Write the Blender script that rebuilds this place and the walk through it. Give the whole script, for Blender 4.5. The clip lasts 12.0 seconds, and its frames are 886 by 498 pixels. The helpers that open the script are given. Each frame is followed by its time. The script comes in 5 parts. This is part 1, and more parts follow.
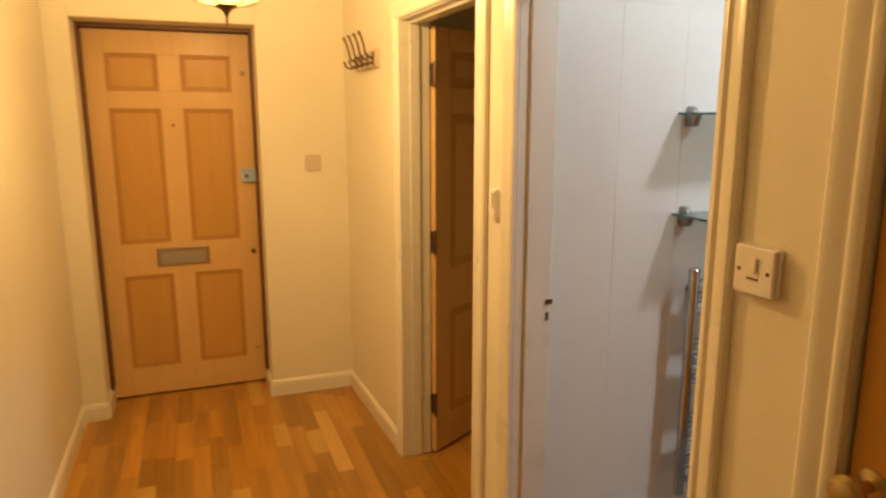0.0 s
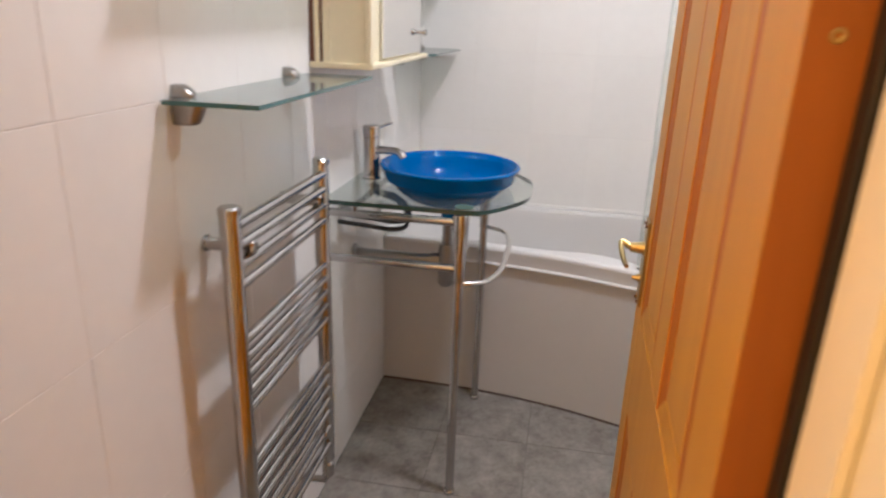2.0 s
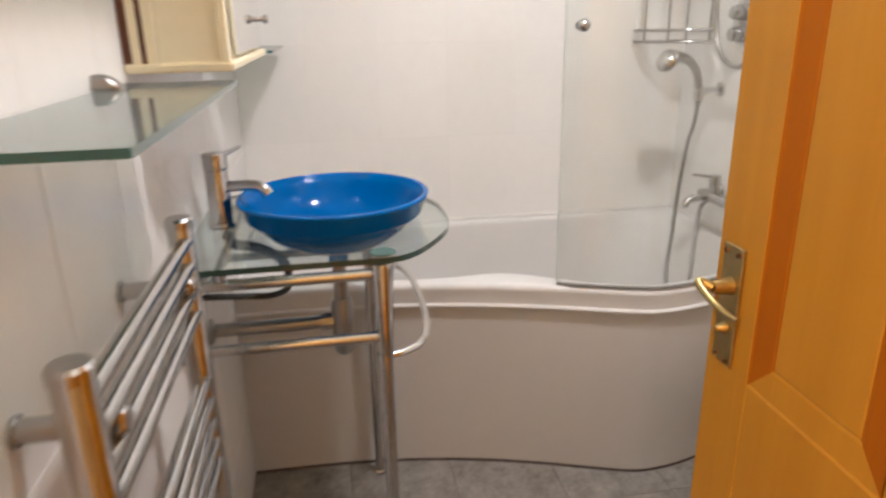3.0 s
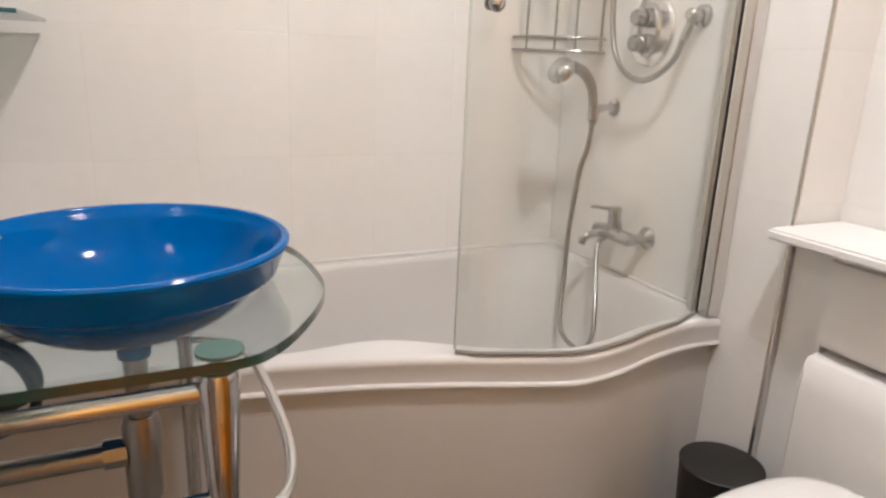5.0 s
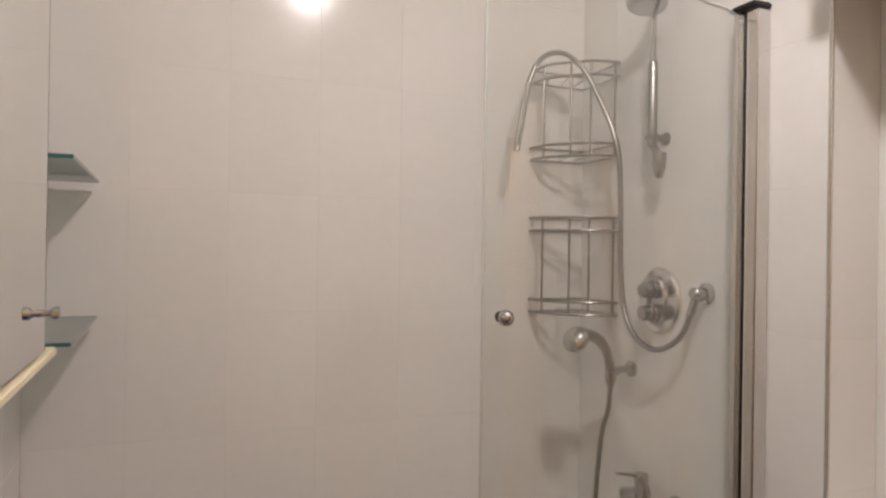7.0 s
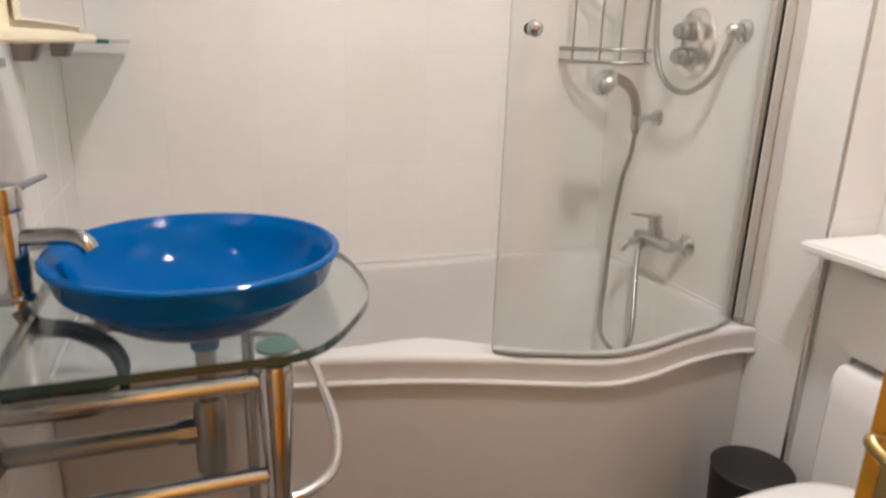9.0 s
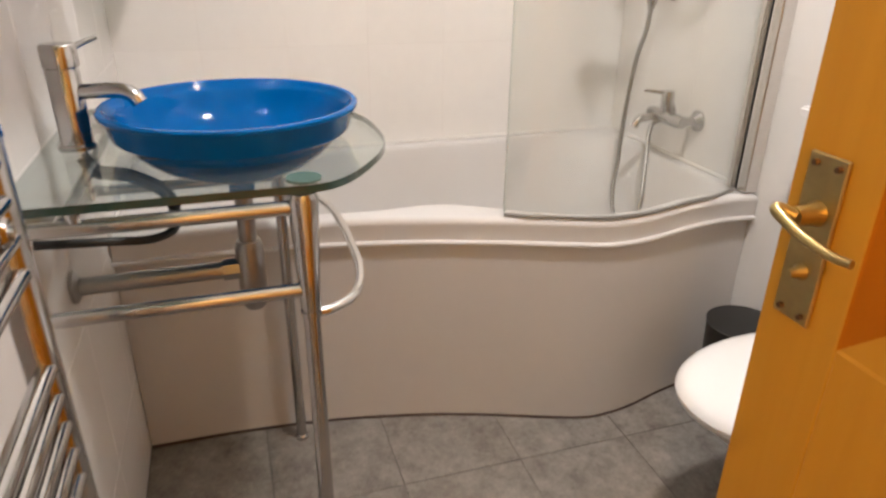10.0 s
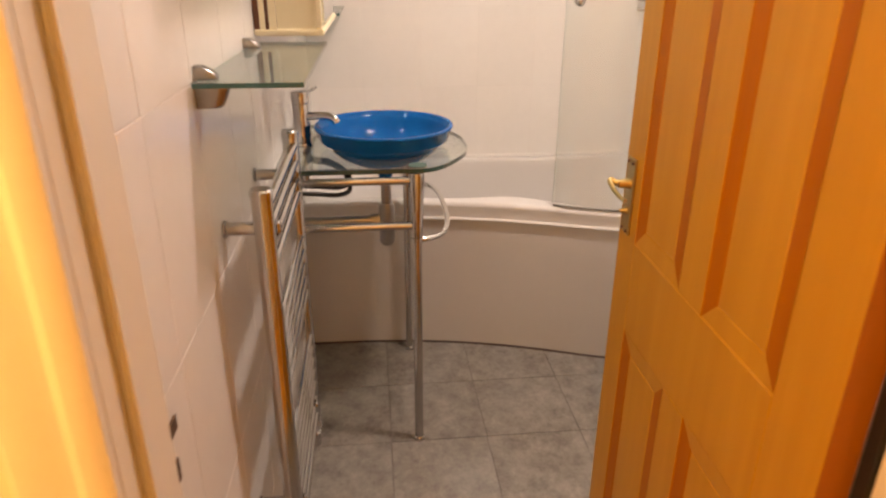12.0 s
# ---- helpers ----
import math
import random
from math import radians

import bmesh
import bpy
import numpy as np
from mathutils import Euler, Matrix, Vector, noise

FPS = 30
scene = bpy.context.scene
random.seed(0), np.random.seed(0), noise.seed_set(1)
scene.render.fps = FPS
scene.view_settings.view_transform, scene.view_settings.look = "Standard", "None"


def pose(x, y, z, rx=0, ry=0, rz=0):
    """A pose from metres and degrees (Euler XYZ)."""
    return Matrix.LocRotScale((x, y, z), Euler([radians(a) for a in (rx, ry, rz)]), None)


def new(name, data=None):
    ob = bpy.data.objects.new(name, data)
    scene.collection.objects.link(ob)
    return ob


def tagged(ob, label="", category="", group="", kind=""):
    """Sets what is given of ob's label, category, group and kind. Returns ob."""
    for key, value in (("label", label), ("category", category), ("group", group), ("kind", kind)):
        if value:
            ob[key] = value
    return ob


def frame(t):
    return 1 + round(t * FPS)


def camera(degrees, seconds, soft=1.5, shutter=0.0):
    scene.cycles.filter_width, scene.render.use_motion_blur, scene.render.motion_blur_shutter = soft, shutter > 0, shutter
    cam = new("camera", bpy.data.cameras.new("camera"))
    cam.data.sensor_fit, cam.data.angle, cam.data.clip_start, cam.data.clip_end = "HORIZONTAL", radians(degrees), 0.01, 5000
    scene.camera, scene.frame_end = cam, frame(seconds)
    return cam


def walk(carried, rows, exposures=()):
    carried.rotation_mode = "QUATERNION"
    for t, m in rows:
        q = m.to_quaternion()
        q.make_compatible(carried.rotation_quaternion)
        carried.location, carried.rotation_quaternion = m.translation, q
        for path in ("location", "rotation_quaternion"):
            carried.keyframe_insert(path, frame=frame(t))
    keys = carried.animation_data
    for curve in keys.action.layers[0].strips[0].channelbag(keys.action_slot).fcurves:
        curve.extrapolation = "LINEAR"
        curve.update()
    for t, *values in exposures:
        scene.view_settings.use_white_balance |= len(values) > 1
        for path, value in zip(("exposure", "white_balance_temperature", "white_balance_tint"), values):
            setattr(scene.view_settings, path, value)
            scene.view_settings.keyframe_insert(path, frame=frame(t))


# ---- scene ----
cam = camera(67.2, 12.0, 2.3, 0.4)
METRES, EYE, TILT, LEAN, TURN = 4.15, 1.60, 0.0, 0.0, -20.6
ROWS = [
    (0.0, 0.0, 0.0, 0.0, -0.0, -11.08, 0.01),
    (0.5, -0.005, 0.0766, -0.011, -6.54, -12.83, 0.1),
    (1.0, -0.0041, 0.1628, -0.0189, -18.89, -15.98, -0.01),
    (1.5, -0.0071, 0.2506, -0.0344, -40.05, -21.7, -0.4),
    (2.0, 0.0215, 0.3228, -0.0439, -58.88, -19.07, -1.96),
    (2.5, 0.0625, 0.3902, -0.0519, -68.68, -21.19, 1.07),
    (3.0, 0.1052, 0.4402, -0.0586, -79.18, -18.7, 1.1),
    (5.0, 0.2308, 0.4834, -0.0859, -94.33, -16.0, -2.25),
    (5.5, 0.2392, 0.4853, -0.0666, -94.45, -10.17, -2.05),
    (6.0, 0.2355, 0.4823, -0.0451, -93.22, -4.22, -1.34),
    (6.5, 0.2282, 0.4792, -0.0267, -92.15, 1.15, -0.89),
    (8.5, 0.2169, 0.4798, -0.0597, -90.15, -11.4, -1.33),
    (9.0, 0.2078, 0.4765, -0.0731, -89.38, -16.57, -1.89),
    (9.5, 0.191, 0.4715, -0.082, -88.44, -21.54, -1.14),
    (10.0, 0.1711, 0.4661, -0.0852, -87.0, -24.52, -0.68),
    (10.5, 0.1344, 0.4608, -0.0758, -82.21, -24.58, -0.02),
    (11.0, 0.0875, 0.4458, -0.0632, -78.53, -23.3, -0.7),
    (11.5, 0.0315, 0.4197, -0.0491, -75.81, -24.0, -1.33),
    (12.0, -0.0263, 0.3992, -0.0384, -75.33, -22.76, -0.22),
]
EXPOSURES = [
    (0.0, -0.63, 5650, -2), (0.8, -0.54, 5550, 1), (1.4, -0.27, 5500, 4), (2.0, -0.13, 5750, 8), (2.6, -0.02, 6050, 8),
    (3.2, 0.0, 6150, 8), (5.0, -0.08, 6250, 9), (5.5, -0.34, 6300, 10), (6.0, -0.65, 6650, 12), (6.6, -0.98, 6700, 13), (8.4, -0.50, 6320, 10), (9.5, 0.02, 6380, 9), (10.5, 0.10, 6550, 9), (11.0, 0.10, 6700, 10), (11.6, 0.04, 7350, 13), (12.0, -0.11, 7850, 18),
]
walk(cam, [(t, pose(0, 0, EYE, TILT, LEAN, TURN) @ pose(METRES * x, METRES * y, METRES * z, 90 + pitch, roll, yaw)) for t, x, y, z, yaw, pitch, roll in ROWS], EXPOSURES)

# ---- plan, in metres ----
N, S, E, W = 1.868, 0.18, 3.55, 1.05       # bathroom wall faces
CEIL = 2.92
ALC_X, ALC_Y = 2.60, 0.02                  # alcove over the toilet: side and back
HALL_W, HALL_N, HALL_S = -0.63, 3.80, -1.6
SKEW = pose(0.97, 0, 0, 0, 0, 1.976)       # the hall's east wall runs a little askew
LAMP = (2.08, 0.86, 2.80)
PENDANT = (0.138, 2.31)

# ---- world and lights ----
world = bpy.data.worlds.new("world")
world.use_nodes = True
world.node_tree.nodes["Background"].inputs[0].default_value = (0.02, 0.02, 0.022, 1)
world.node_tree.nodes["Background"].inputs[1].default_value = 0.1
scene.world = world


def point_lamp(name, place, watts, colour, radius):
    data = bpy.data.lights.new(name, "POINT")
    data.energy, data.color, data.shadow_soft_size = watts, colour, radius
    ob = new(name, data)
    ob.location = place
    return ob


point_lamp("hall_bulb_light", (*PENDANT, 2.115), 80, (1.0, 0.565, 0.19), 0.05)
GLOBE_STRENGTH, RIM_STRENGTH = 345.0, 82.0
GLOBE_COLOUR = (1.0, 0.94, 0.92, 1)


# ---- materials ----
def nodes_of(name):
    m = bpy.data.materials.new(name)
    m.use_nodes = True
    return m, m.node_tree.nodes, m.node_tree.links, m.node_tree.nodes["Principled BSDF"]


def surface(name, colour, rough=0.5, metal=0.0, vary=0.08, scale=6.0, fine=90.0, bump=0.02, random_tint=0.0, coat=0.0, stretch=(1, 1, 1), rough_vary=0.1):
    """A plain material with broad and fine variation, in metres."""
    m, n, l, bsdf = nodes_of(name)
    pos = n.new("ShaderNodeNewGeometry")
    mp = n.new("ShaderNodeMapping")
    mp.inputs["Scale"].default_value = stretch
    l.new(pos.outputs["Position"], mp.inputs["Vector"])
    broad, small = n.new("ShaderNodeTexNoise"), n.new("ShaderNodeTexNoise")
    broad.inputs["Scale"].default_value, small.inputs["Scale"].default_value = scale, fine
    broad.inputs["Detail"].default_value, small.inputs["Detail"].default_value = 4, 3
    for t in (broad, small):
        l.new(mp.outputs[0], t.inputs["Vector"])
    add = n.new("ShaderNodeMath")
    add.operation = "ADD"
    l.new(broad.outputs["Fac"], add.inputs[0])
    l.new(small.outputs["Fac"], add.inputs[1])
    span = n.new("ShaderNodeMapRange")
    span.inputs["From Min"].default_value, span.inputs["From Max"].default_value = 0.5, 1.5
    span.inputs["To Min"].default_value, span.inputs["To Max"].default_value = 1 - vary, 1 + vary
    l.new(add.outputs[0], span.inputs["Value"])
    value = span.outputs[0]
    if random_tint:
        info = n.new("ShaderNodeObjectInfo")
        r = n.new("ShaderNodeMapRange")
        r.inputs["To Min"].default_value, r.inputs["To Max"].default_value = 1 - random_tint, 1 + random_tint
        l.new(info.outputs["Random"], r.inputs["Value"])
        mul = n.new("ShaderNodeMath")
        mul.operation = "MULTIPLY"
        l.new(value, mul.inputs[0])
        l.new(r.outputs[0], mul.inputs[1])
        value = mul.outputs[0]
    tint = n.new("ShaderNodeVectorMath")
    tint.operation = "SCALE"
    tint.inputs[0].default_value = colour
    l.new(value, tint.inputs["Scale"])
    l.new(tint.outputs[0], bsdf.inputs["Base Color"])
    rr = n.new("ShaderNodeMapRange")
    rr.inputs["To Min"].default_value, rr.inputs["To Max"].default_value = rough * (1 - rough_vary), rough * (1 + rough_vary)
    l.new(broad.outputs["Fac"], rr.inputs["Value"])
    l.new(rr.outputs[0], bsdf.inputs["Roughness"])
    bsdf.inputs["Metallic"].default_value = metal
    bsdf.inputs["Coat Weight"].default_value = coat
    bsdf.inputs["Coat Roughness"].default_value = 0.12
    if bump:
        b = n.new("ShaderNodeBump")
        b.inputs["Strength"].default_value, b.inputs["Distance"].default_value = 1.0, bump * 0.01
        l.new(add.outputs[0], b.inputs["Height"])
        l.new(b.outputs[0], bsdf.inputs["Normal"])
    return m


def wood(name, dark, light, rough=0.35, along="Z", random_tint=0.0, coat=0.3, scale=1.0):
    """Varnished wood: stretched grain with fine pores."""
    m, n, l, bsdf = nodes_of(name)
    pos = n.new("ShaderNodeTexCoord")
    mp = n.new("ShaderNodeMapping")
    mp.inputs["Scale"].default_value = {"Z": (14, 14, 0.9), "Y": (14, 0.9, 14), "X": (0.9, 14, 14)}[along]
    vec = pos.outputs["Object"]
    info = None
    if random_tint:
        info = n.new("ShaderNodeObjectInfo")
        shift = n.new("ShaderNodeVectorMath")
        shift.operation = "ADD"
        l.new(vec, shift.inputs[0])
        times = n.new("ShaderNodeMath")
        times.operation = "MULTIPLY"
        times.inputs[1].default_value = 37.0
        l.new(info.outputs["Random"], times.inputs[0])
        l.new(times.outputs[0], shift.inputs[1])
        vec = shift.outputs[0]
    l.new(vec, mp.inputs["Vector"])
    grain, pores = n.new("ShaderNodeTexNoise"), n.new("ShaderNodeTexNoise")
    grain.inputs["Scale"].default_value, grain.inputs["Detail"].default_value = 1.6 * scale, 6
    grain.inputs["Distortion"].default_value = 0.8
    pores.inputs["Scale"].default_value, pores.inputs["Detail"].default_value = 9.0 * scale, 4
    l.new(mp.outputs[0], grain.inputs["Vector"])
    l.new(mp.outputs[0], pores.inputs["Vector"])
    mixed = n.new("ShaderNodeMath")
    mixed.operation = "MULTIPLY_ADD"
    mixed.inputs[1].default_value = 0.25
    l.new(pores.outputs["Fac"], mixed.inputs[0])
    l.new(grain.outputs["Fac"], mixed.inputs[2])
    ramp = n.new("ShaderNodeValToRGB")
    ramp.color_ramp.elements[0].position, ramp.color_ramp.elements[1].position = 0.42, 0.86
    ramp.color_ramp.elements[0].color, ramp.color_ramp.elements[1].color = (*dark, 1), (*light, 1)
    l.new(mixed.outputs[0], ramp.inputs[0])
    out = ramp.outputs[0]
    if random_tint:
        r = n.new("ShaderNodeMapRange")
        r.inputs["To Min"].default_value, r.inputs["To Max"].default_value = 1 - random_tint, 1 + random_tint
        l.new(info.outputs["Random"], r.inputs["Value"])
        sc = n.new("ShaderNodeVectorMath")
        sc.operation = "SCALE"
        l.new(out, sc.inputs[0])
        l.new(r.outputs[0], sc.inputs["Scale"])
        out = sc.outputs[0]
    l.new(out, bsdf.inputs["Base Color"])
    bsdf.inputs["Roughness"].default_value = rough
    bsdf.inputs["Coat Weight"].default_value = coat
    bsdf.inputs["Coat Roughness"].default_value = 0.2
    b = n.new("ShaderNodeBump")
    b.inputs["Strength"].default_value, b.inputs["Distance"].default_value = 0.35, 0.0006
    l.new(mixed.outputs[0], b.inputs["Height"])
    l.new(b.outputs[0], bsdf.inputs["Normal"])
    return m


def clear(name, tint, gloss=1.0, haze=0.0, haze_colour=(0.5, 0.6, 0.58)):
    """Sheet glass: tinted see-through with a mirror-like gloss, and some haze where it is dirty or frosted."""
    m, n, l, bsdf = nodes_of(name)
    n.remove(bsdf)
    out = n["Material Output"]
    see, shine, mix, fres = n.new("ShaderNodeBsdfTransparent"), n.new("ShaderNodeBsdfGlossy"), n.new("ShaderNodeMixShader"), n.new("ShaderNodeLayerWeight")
    see.inputs[0].default_value = (*tint, 1)
    shine.inputs["Roughness"].default_value = 0.03
    fres.inputs["Blend"].default_value = 0.5
    steep = n.new("ShaderNodeMath")
    steep.operation = "POWER"
    steep.inputs[1].default_value = 5.0
    l.new(fres.outputs["Facing"], steep.inputs[0])
    lift = n.new("ShaderNodeMath")
    lift.operation = "MULTIPLY_ADD"
    lift.inputs[1].default_value, lift.inputs[2].default_value = 0.9, 0.04
    l.new(steep.outputs[0], lift.inputs[0])
    scale = n.new("ShaderNodeMath")
    scale.operation = "MULTIPLY"
    scale.inputs[1].default_value = gloss
    l.new(lift.outputs[0], scale.inputs[0])
    l.new(scale.outputs[0], mix.inputs[0])
    base = see.outputs[0]
    if haze:
        dull, hz, noise_tex, span = n.new("ShaderNodeBsdfDiffuse"), n.new("ShaderNodeMixShader"), n.new("ShaderNodeTexNoise"), n.new("ShaderNodeMapRange")
        geo = n.new("ShaderNodeNewGeometry")
        l.new(geo.outputs["Position"], noise_tex.inputs["Vector"])
        noise_tex.inputs["Scale"].default_value, noise_tex.inputs["Detail"].default_value = 7, 5
        dull.inputs[0].default_value = (*haze_colour, 1)
        span.inputs["To Min"].default_value, span.inputs["To Max"].default_value = haze * 0.5, haze * 1.5
        l.new(noise_tex.outputs["Fac"], span.inputs["Value"])
        l.new(span.outputs[0], hz.inputs[0])
        l.new(see.outputs[0], hz.inputs[1])
        l.new(dull.outputs[0], hz.inputs[2])
        base = hz.outputs[0]
    l.new(base, mix.inputs[1])
    l.new(shine.outputs[0], mix.inputs[2])
    l.new(mix.outputs[0], out.inputs["Surface"])
    return m


def stone_tile(name):
    """Grey mottled stone-effect floor tile."""
    m, n, l, bsdf = nodes_of(name)
    geo, info = n.new("ShaderNodeNewGeometry"), n.new("ShaderNodeObjectInfo")
    shift = n.new("ShaderNodeVectorMath")
    shift.operation = "MULTIPLY_ADD"
    shift.inputs[1].default_value = (1, 1, 1)
    l.new(geo.outputs["Position"], shift.inputs[0])
    l.new(info.outputs["Random"], shift.inputs[2])
    clouds, specks = n.new("ShaderNodeTexNoise"), n.new("ShaderNodeTexNoise")
    clouds.inputs["Scale"].default_value, clouds.inputs["Detail"].default_value, clouds.inputs["Roughness"].default_value = 13, 8, 0.72
    specks.inputs["Scale"].default_value, specks.inputs["Detail"].default_value, specks.inputs["Roughness"].default_value = 60, 6, 0.75
    for t in (clouds, specks):
        l.new(shift.outputs[0], t.inputs["Vector"])
    mixed = n.new("ShaderNodeMath")
    mixed.operation = "MULTIPLY_ADD"
    mixed.inputs[1].default_value = 0.55
    l.new(specks.outputs["Fac"], mixed.inputs[0])
    l.new(clouds.outputs["Fac"], mixed.inputs[2])
    ramp = n.new("ShaderNodeValToRGB")
    ramp.color_ramp.elements[0].position, ramp.color_ramp.elements[1].position = 0.55, 1.0
    ramp.color_ramp.elements[0].color, ramp.color_ramp.elements[1].color = (0.128, 0.114, 0.099, 1), (0.280, 0.257, 0.229, 1)
    l.new(mixed.outputs[0], ramp.inputs[0])
    l.new(ramp.outputs[0], bsdf.inputs["Base Color"])
    bsdf.inputs["Roughness"].default_value = 0.17
    b = n.new("ShaderNodeBump")
    b.inputs["Strength"].default_value, b.inputs["Distance"].default_value = 0.35, 0.0004
    l.new(mixed.outputs[0], b.inputs["Height"])
    l.new(b.outputs[0], bsdf.inputs["Normal"])
    return m


def glow(name, colour, strength):
    m, n, l, bsdf = nodes_of(name)
    bsdf.inputs["Base Color"].default_value = (0.9, 0.9, 0.9, 1)
    bsdf.inputs["Emission Color"].default_value = colour
    bsdf.inputs["Emission Strength"].default_value = strength
    return m


M_PAINT = surface("magnolia_wall_paint", (0.79, 0.73, 0.60), 0.6, vary=0.04, scale=2.5, fine=160, bump=0.03)
M_WHITE_WALL = surface("white_ceiling_paint", (0.80, 0.79, 0.76), 0.7, vary=0.03, scale=2, fine=120, bump=0.03)
M_GLOSS = surface("white_gloss_woodwork", (0.80, 0.75, 0.66), 0.28, vary=0.03, scale=5, fine=70, bump=0.02)
M_TILE = surface("white_glazed_tile", (0.775, 0.755, 0.73), 0.16, vary=0.025, scale=4, fine=30, bump=0.012, random_tint=0.015, rough_vary=0.3)
M_TILE.node_tree.nodes["Principled BSDF"].inputs["Specular IOR Level"].default_value = 0.22
M_GROUT = surface("grout", (0.74, 0.71, 0.68), 0.9, vary=0.12, scale=10, fine=120, bump=0.05)
M_DARK_GROUT = surface("dark_floor_grout", (0.13, 0.115, 0.10), 0.9, vary=0.2, scale=10, fine=120, bump=0.05)
M_FLOOR_TILE = stone_tile("grey_stone_tile")
M_ACRYLIC = surface("white_bath_acrylic", (0.61, 0.59, 0.573), 0.48, vary=0.015, scale=3, fine=40, bump=0.0)
M_ACRYLIC.node_tree.nodes["Principled BSDF"].inputs["Specular IOR Level"].default_value = 0.3
# the bath's white again, darkened to hold the shade on the front panel
M_BATH_PANEL = surface("shade_toned_bath_panel", (0.535, 0.508, 0.485), 0.34, vary=0.02, scale=3, fine=40, bump=0.0)
M_CERAMIC = surface("white_sanitaryware", (0.78, 0.765, 0.75), 0.12, vary=0.015, scale=3, fine=40, bump=0.0)
M_PANEL = surface("white_laminate", (0.80, 0.78, 0.76), 0.3, vary=0.02, scale=4, fine=60, bump=0.01)
M_CREAM = surface("cream_cabinet_paint", (0.83, 0.75, 0.54), 0.4, vary=0.03, scale=5, fine=60, bump=0.01)
M_CHROME = surface("chrome", (0.49, 0.48, 0.475), 0.14, 1.0, vary=0.03, scale=12, fine=80, bump=0.0)
M_SATIN = surface("satin_chrome", (0.33, 0.315, 0.30), 0.33, 1.0, vary=0.06, scale=12, fine=80, bump=0.0)
M_DARK_CHROME = surface("smoked_chrome", (0.26, 0.255, 0.25), 0.16, 1.0, vary=0.05, scale=12, fine=80, bump=0.0)
M_ALU = surface("polished_aluminium_profile", (0.72, 0.70, 0.68), 0.22, 1.0, vary=0.05, scale=8, fine=80, bump=0.0)
M_BRASS = surface("aged_brass", (0.48, 0.365, 0.16), 0.36, 1.0, vary=0.12, scale=25, fine=120, bump=0.01)
M_DARK_BRASS = surface("dark_bronze", (0.16, 0.09, 0.05), 0.35, 0.8, vary=0.2, scale=30, fine=120, bump=0.01)
M_BLUE = surface("glossy_blue_glass", (0.0, 0.093, 0.315), 0.06, vary=0.05, scale=6, fine=40, bump=0.0)
M_BLUE.node_tree.nodes["Principled BSDF"].inputs["Specular IOR Level"].default_value = 0.1
M_BLACK = surface("black_plastic", (0.012, 0.011, 0.010), 0.5, vary=0.15, scale=12, fine=100, bump=0.01)
M_RUBBER = surface("dark_seal", (0.06, 0.034, 0.022), 0.6, vary=0.2, scale=12, fine=100, bump=0.01)
M_BROWN = surface("dark_brown_frame_stain", (0.13, 0.042, 0.016), 0.45, vary=0.2, scale=10, fine=100, bump=0.02)
M_PLASTIC = surface("white_switch_plastic", (0.86, 0.80, 0.78), 0.3, vary=0.02, scale=10, fine=100, bump=0.0)
M_BEIGE = surface("beige_blanking_plate", (0.62, 0.53, 0.42), 0.4, vary=0.03, scale=10, fine=100, bump=0.0)
M_STEEL_BLUE = surface("blue_steel_latch", (0.42, 0.57, 0.78), 0.3, 0.2, vary=0.12, scale=30, fine=100, bump=0.0)
M_DOOR = wood("orange_varnished_pine", (0.485, 0.236, 0.018), (0.54, 0.275, 0.026), 0.45, coat=0.04)
M_DOOR.node_tree.nodes["Principled BSDF"].inputs["Specular IOR Level"].default_value = 0.25
M_DOOR_PALE = wood("pale_varnished_pine", (0.665, 0.42, 0.165), (0.705, 0.46, 0.19), 0.45, coat=0.05)
# deeper orange puts the shade of the upright mouldings into their colour
M_DOOR_BEAD = wood("shaded_orange_moulding", (0.37, 0.112, 0.0012), (0.41, 0.130, 0.0015), 0.5, coat=0.0)
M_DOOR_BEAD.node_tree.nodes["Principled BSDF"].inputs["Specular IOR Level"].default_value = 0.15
M_DOOR_EDGE = wood("dark_orange_pine_edge", (0.26, 0.078, 0.003), (0.31, 0.095, 0.004), 0.5, coat=0.0)
M_DOOR_FIELD = wood("honey_varnish_panel", (0.545, 0.298, 0.068), (0.585, 0.33, 0.083), 0.45, coat=0.05)
M_DOOR_BROWN = wood("brown_varnish_moulding", (0.44, 0.215, 0.042), (0.50, 0.255, 0.055), 0.5, coat=0.0)
M_OAK = wood("oak_parquet", (0.36, 0.163, 0.014), (0.50, 0.262, 0.034), 0.34, "Y", 0.24, 0.15, 0.8)
M_OAK_PALE = wood("pale_oak_sapwood", (0.54, 0.31, 0.06), (0.63, 0.39, 0.09), 0.28, "Y", 0.12, 0.4, 0.8)
M_MIRROR = surface("mirror_silver", (0.86, 0.87, 0.86), 0.02, 1.0, vary=0.01, scale=3, fine=20, bump=0.0)
M_SCREEN = clear("shower_screen_glass", (0.955, 0.965, 0.955), 0.9, 0.06, (0.70, 0.71, 0.68))
M_SHELF = clear("green_tinted_shelf_glass", (0.74, 0.82, 0.80), 1.0, 0.27, (0.39, 0.45, 0.45))
M_SHELF_EDGE = surface("shelf_glass_edge", (0.036, 0.135, 0.138), 0.12, vary=0.15, scale=10, fine=60, bump=0.0, coat=0.5)
M_TOP = clear("vanity_top_glass", (0.92, 0.955, 0.945), 1.0, 0.05, (0.5, 0.56, 0.54))
M_BOWL_GLASS = clear("pendant_bowl_glass", (0.95, 0.88, 0.72), 1.0, 0.25, (0.9, 0.8, 0.6))
M_GLOBE = glow("lit_opal_globe", GLOBE_COLOUR, GLOBE_STRENGTH)
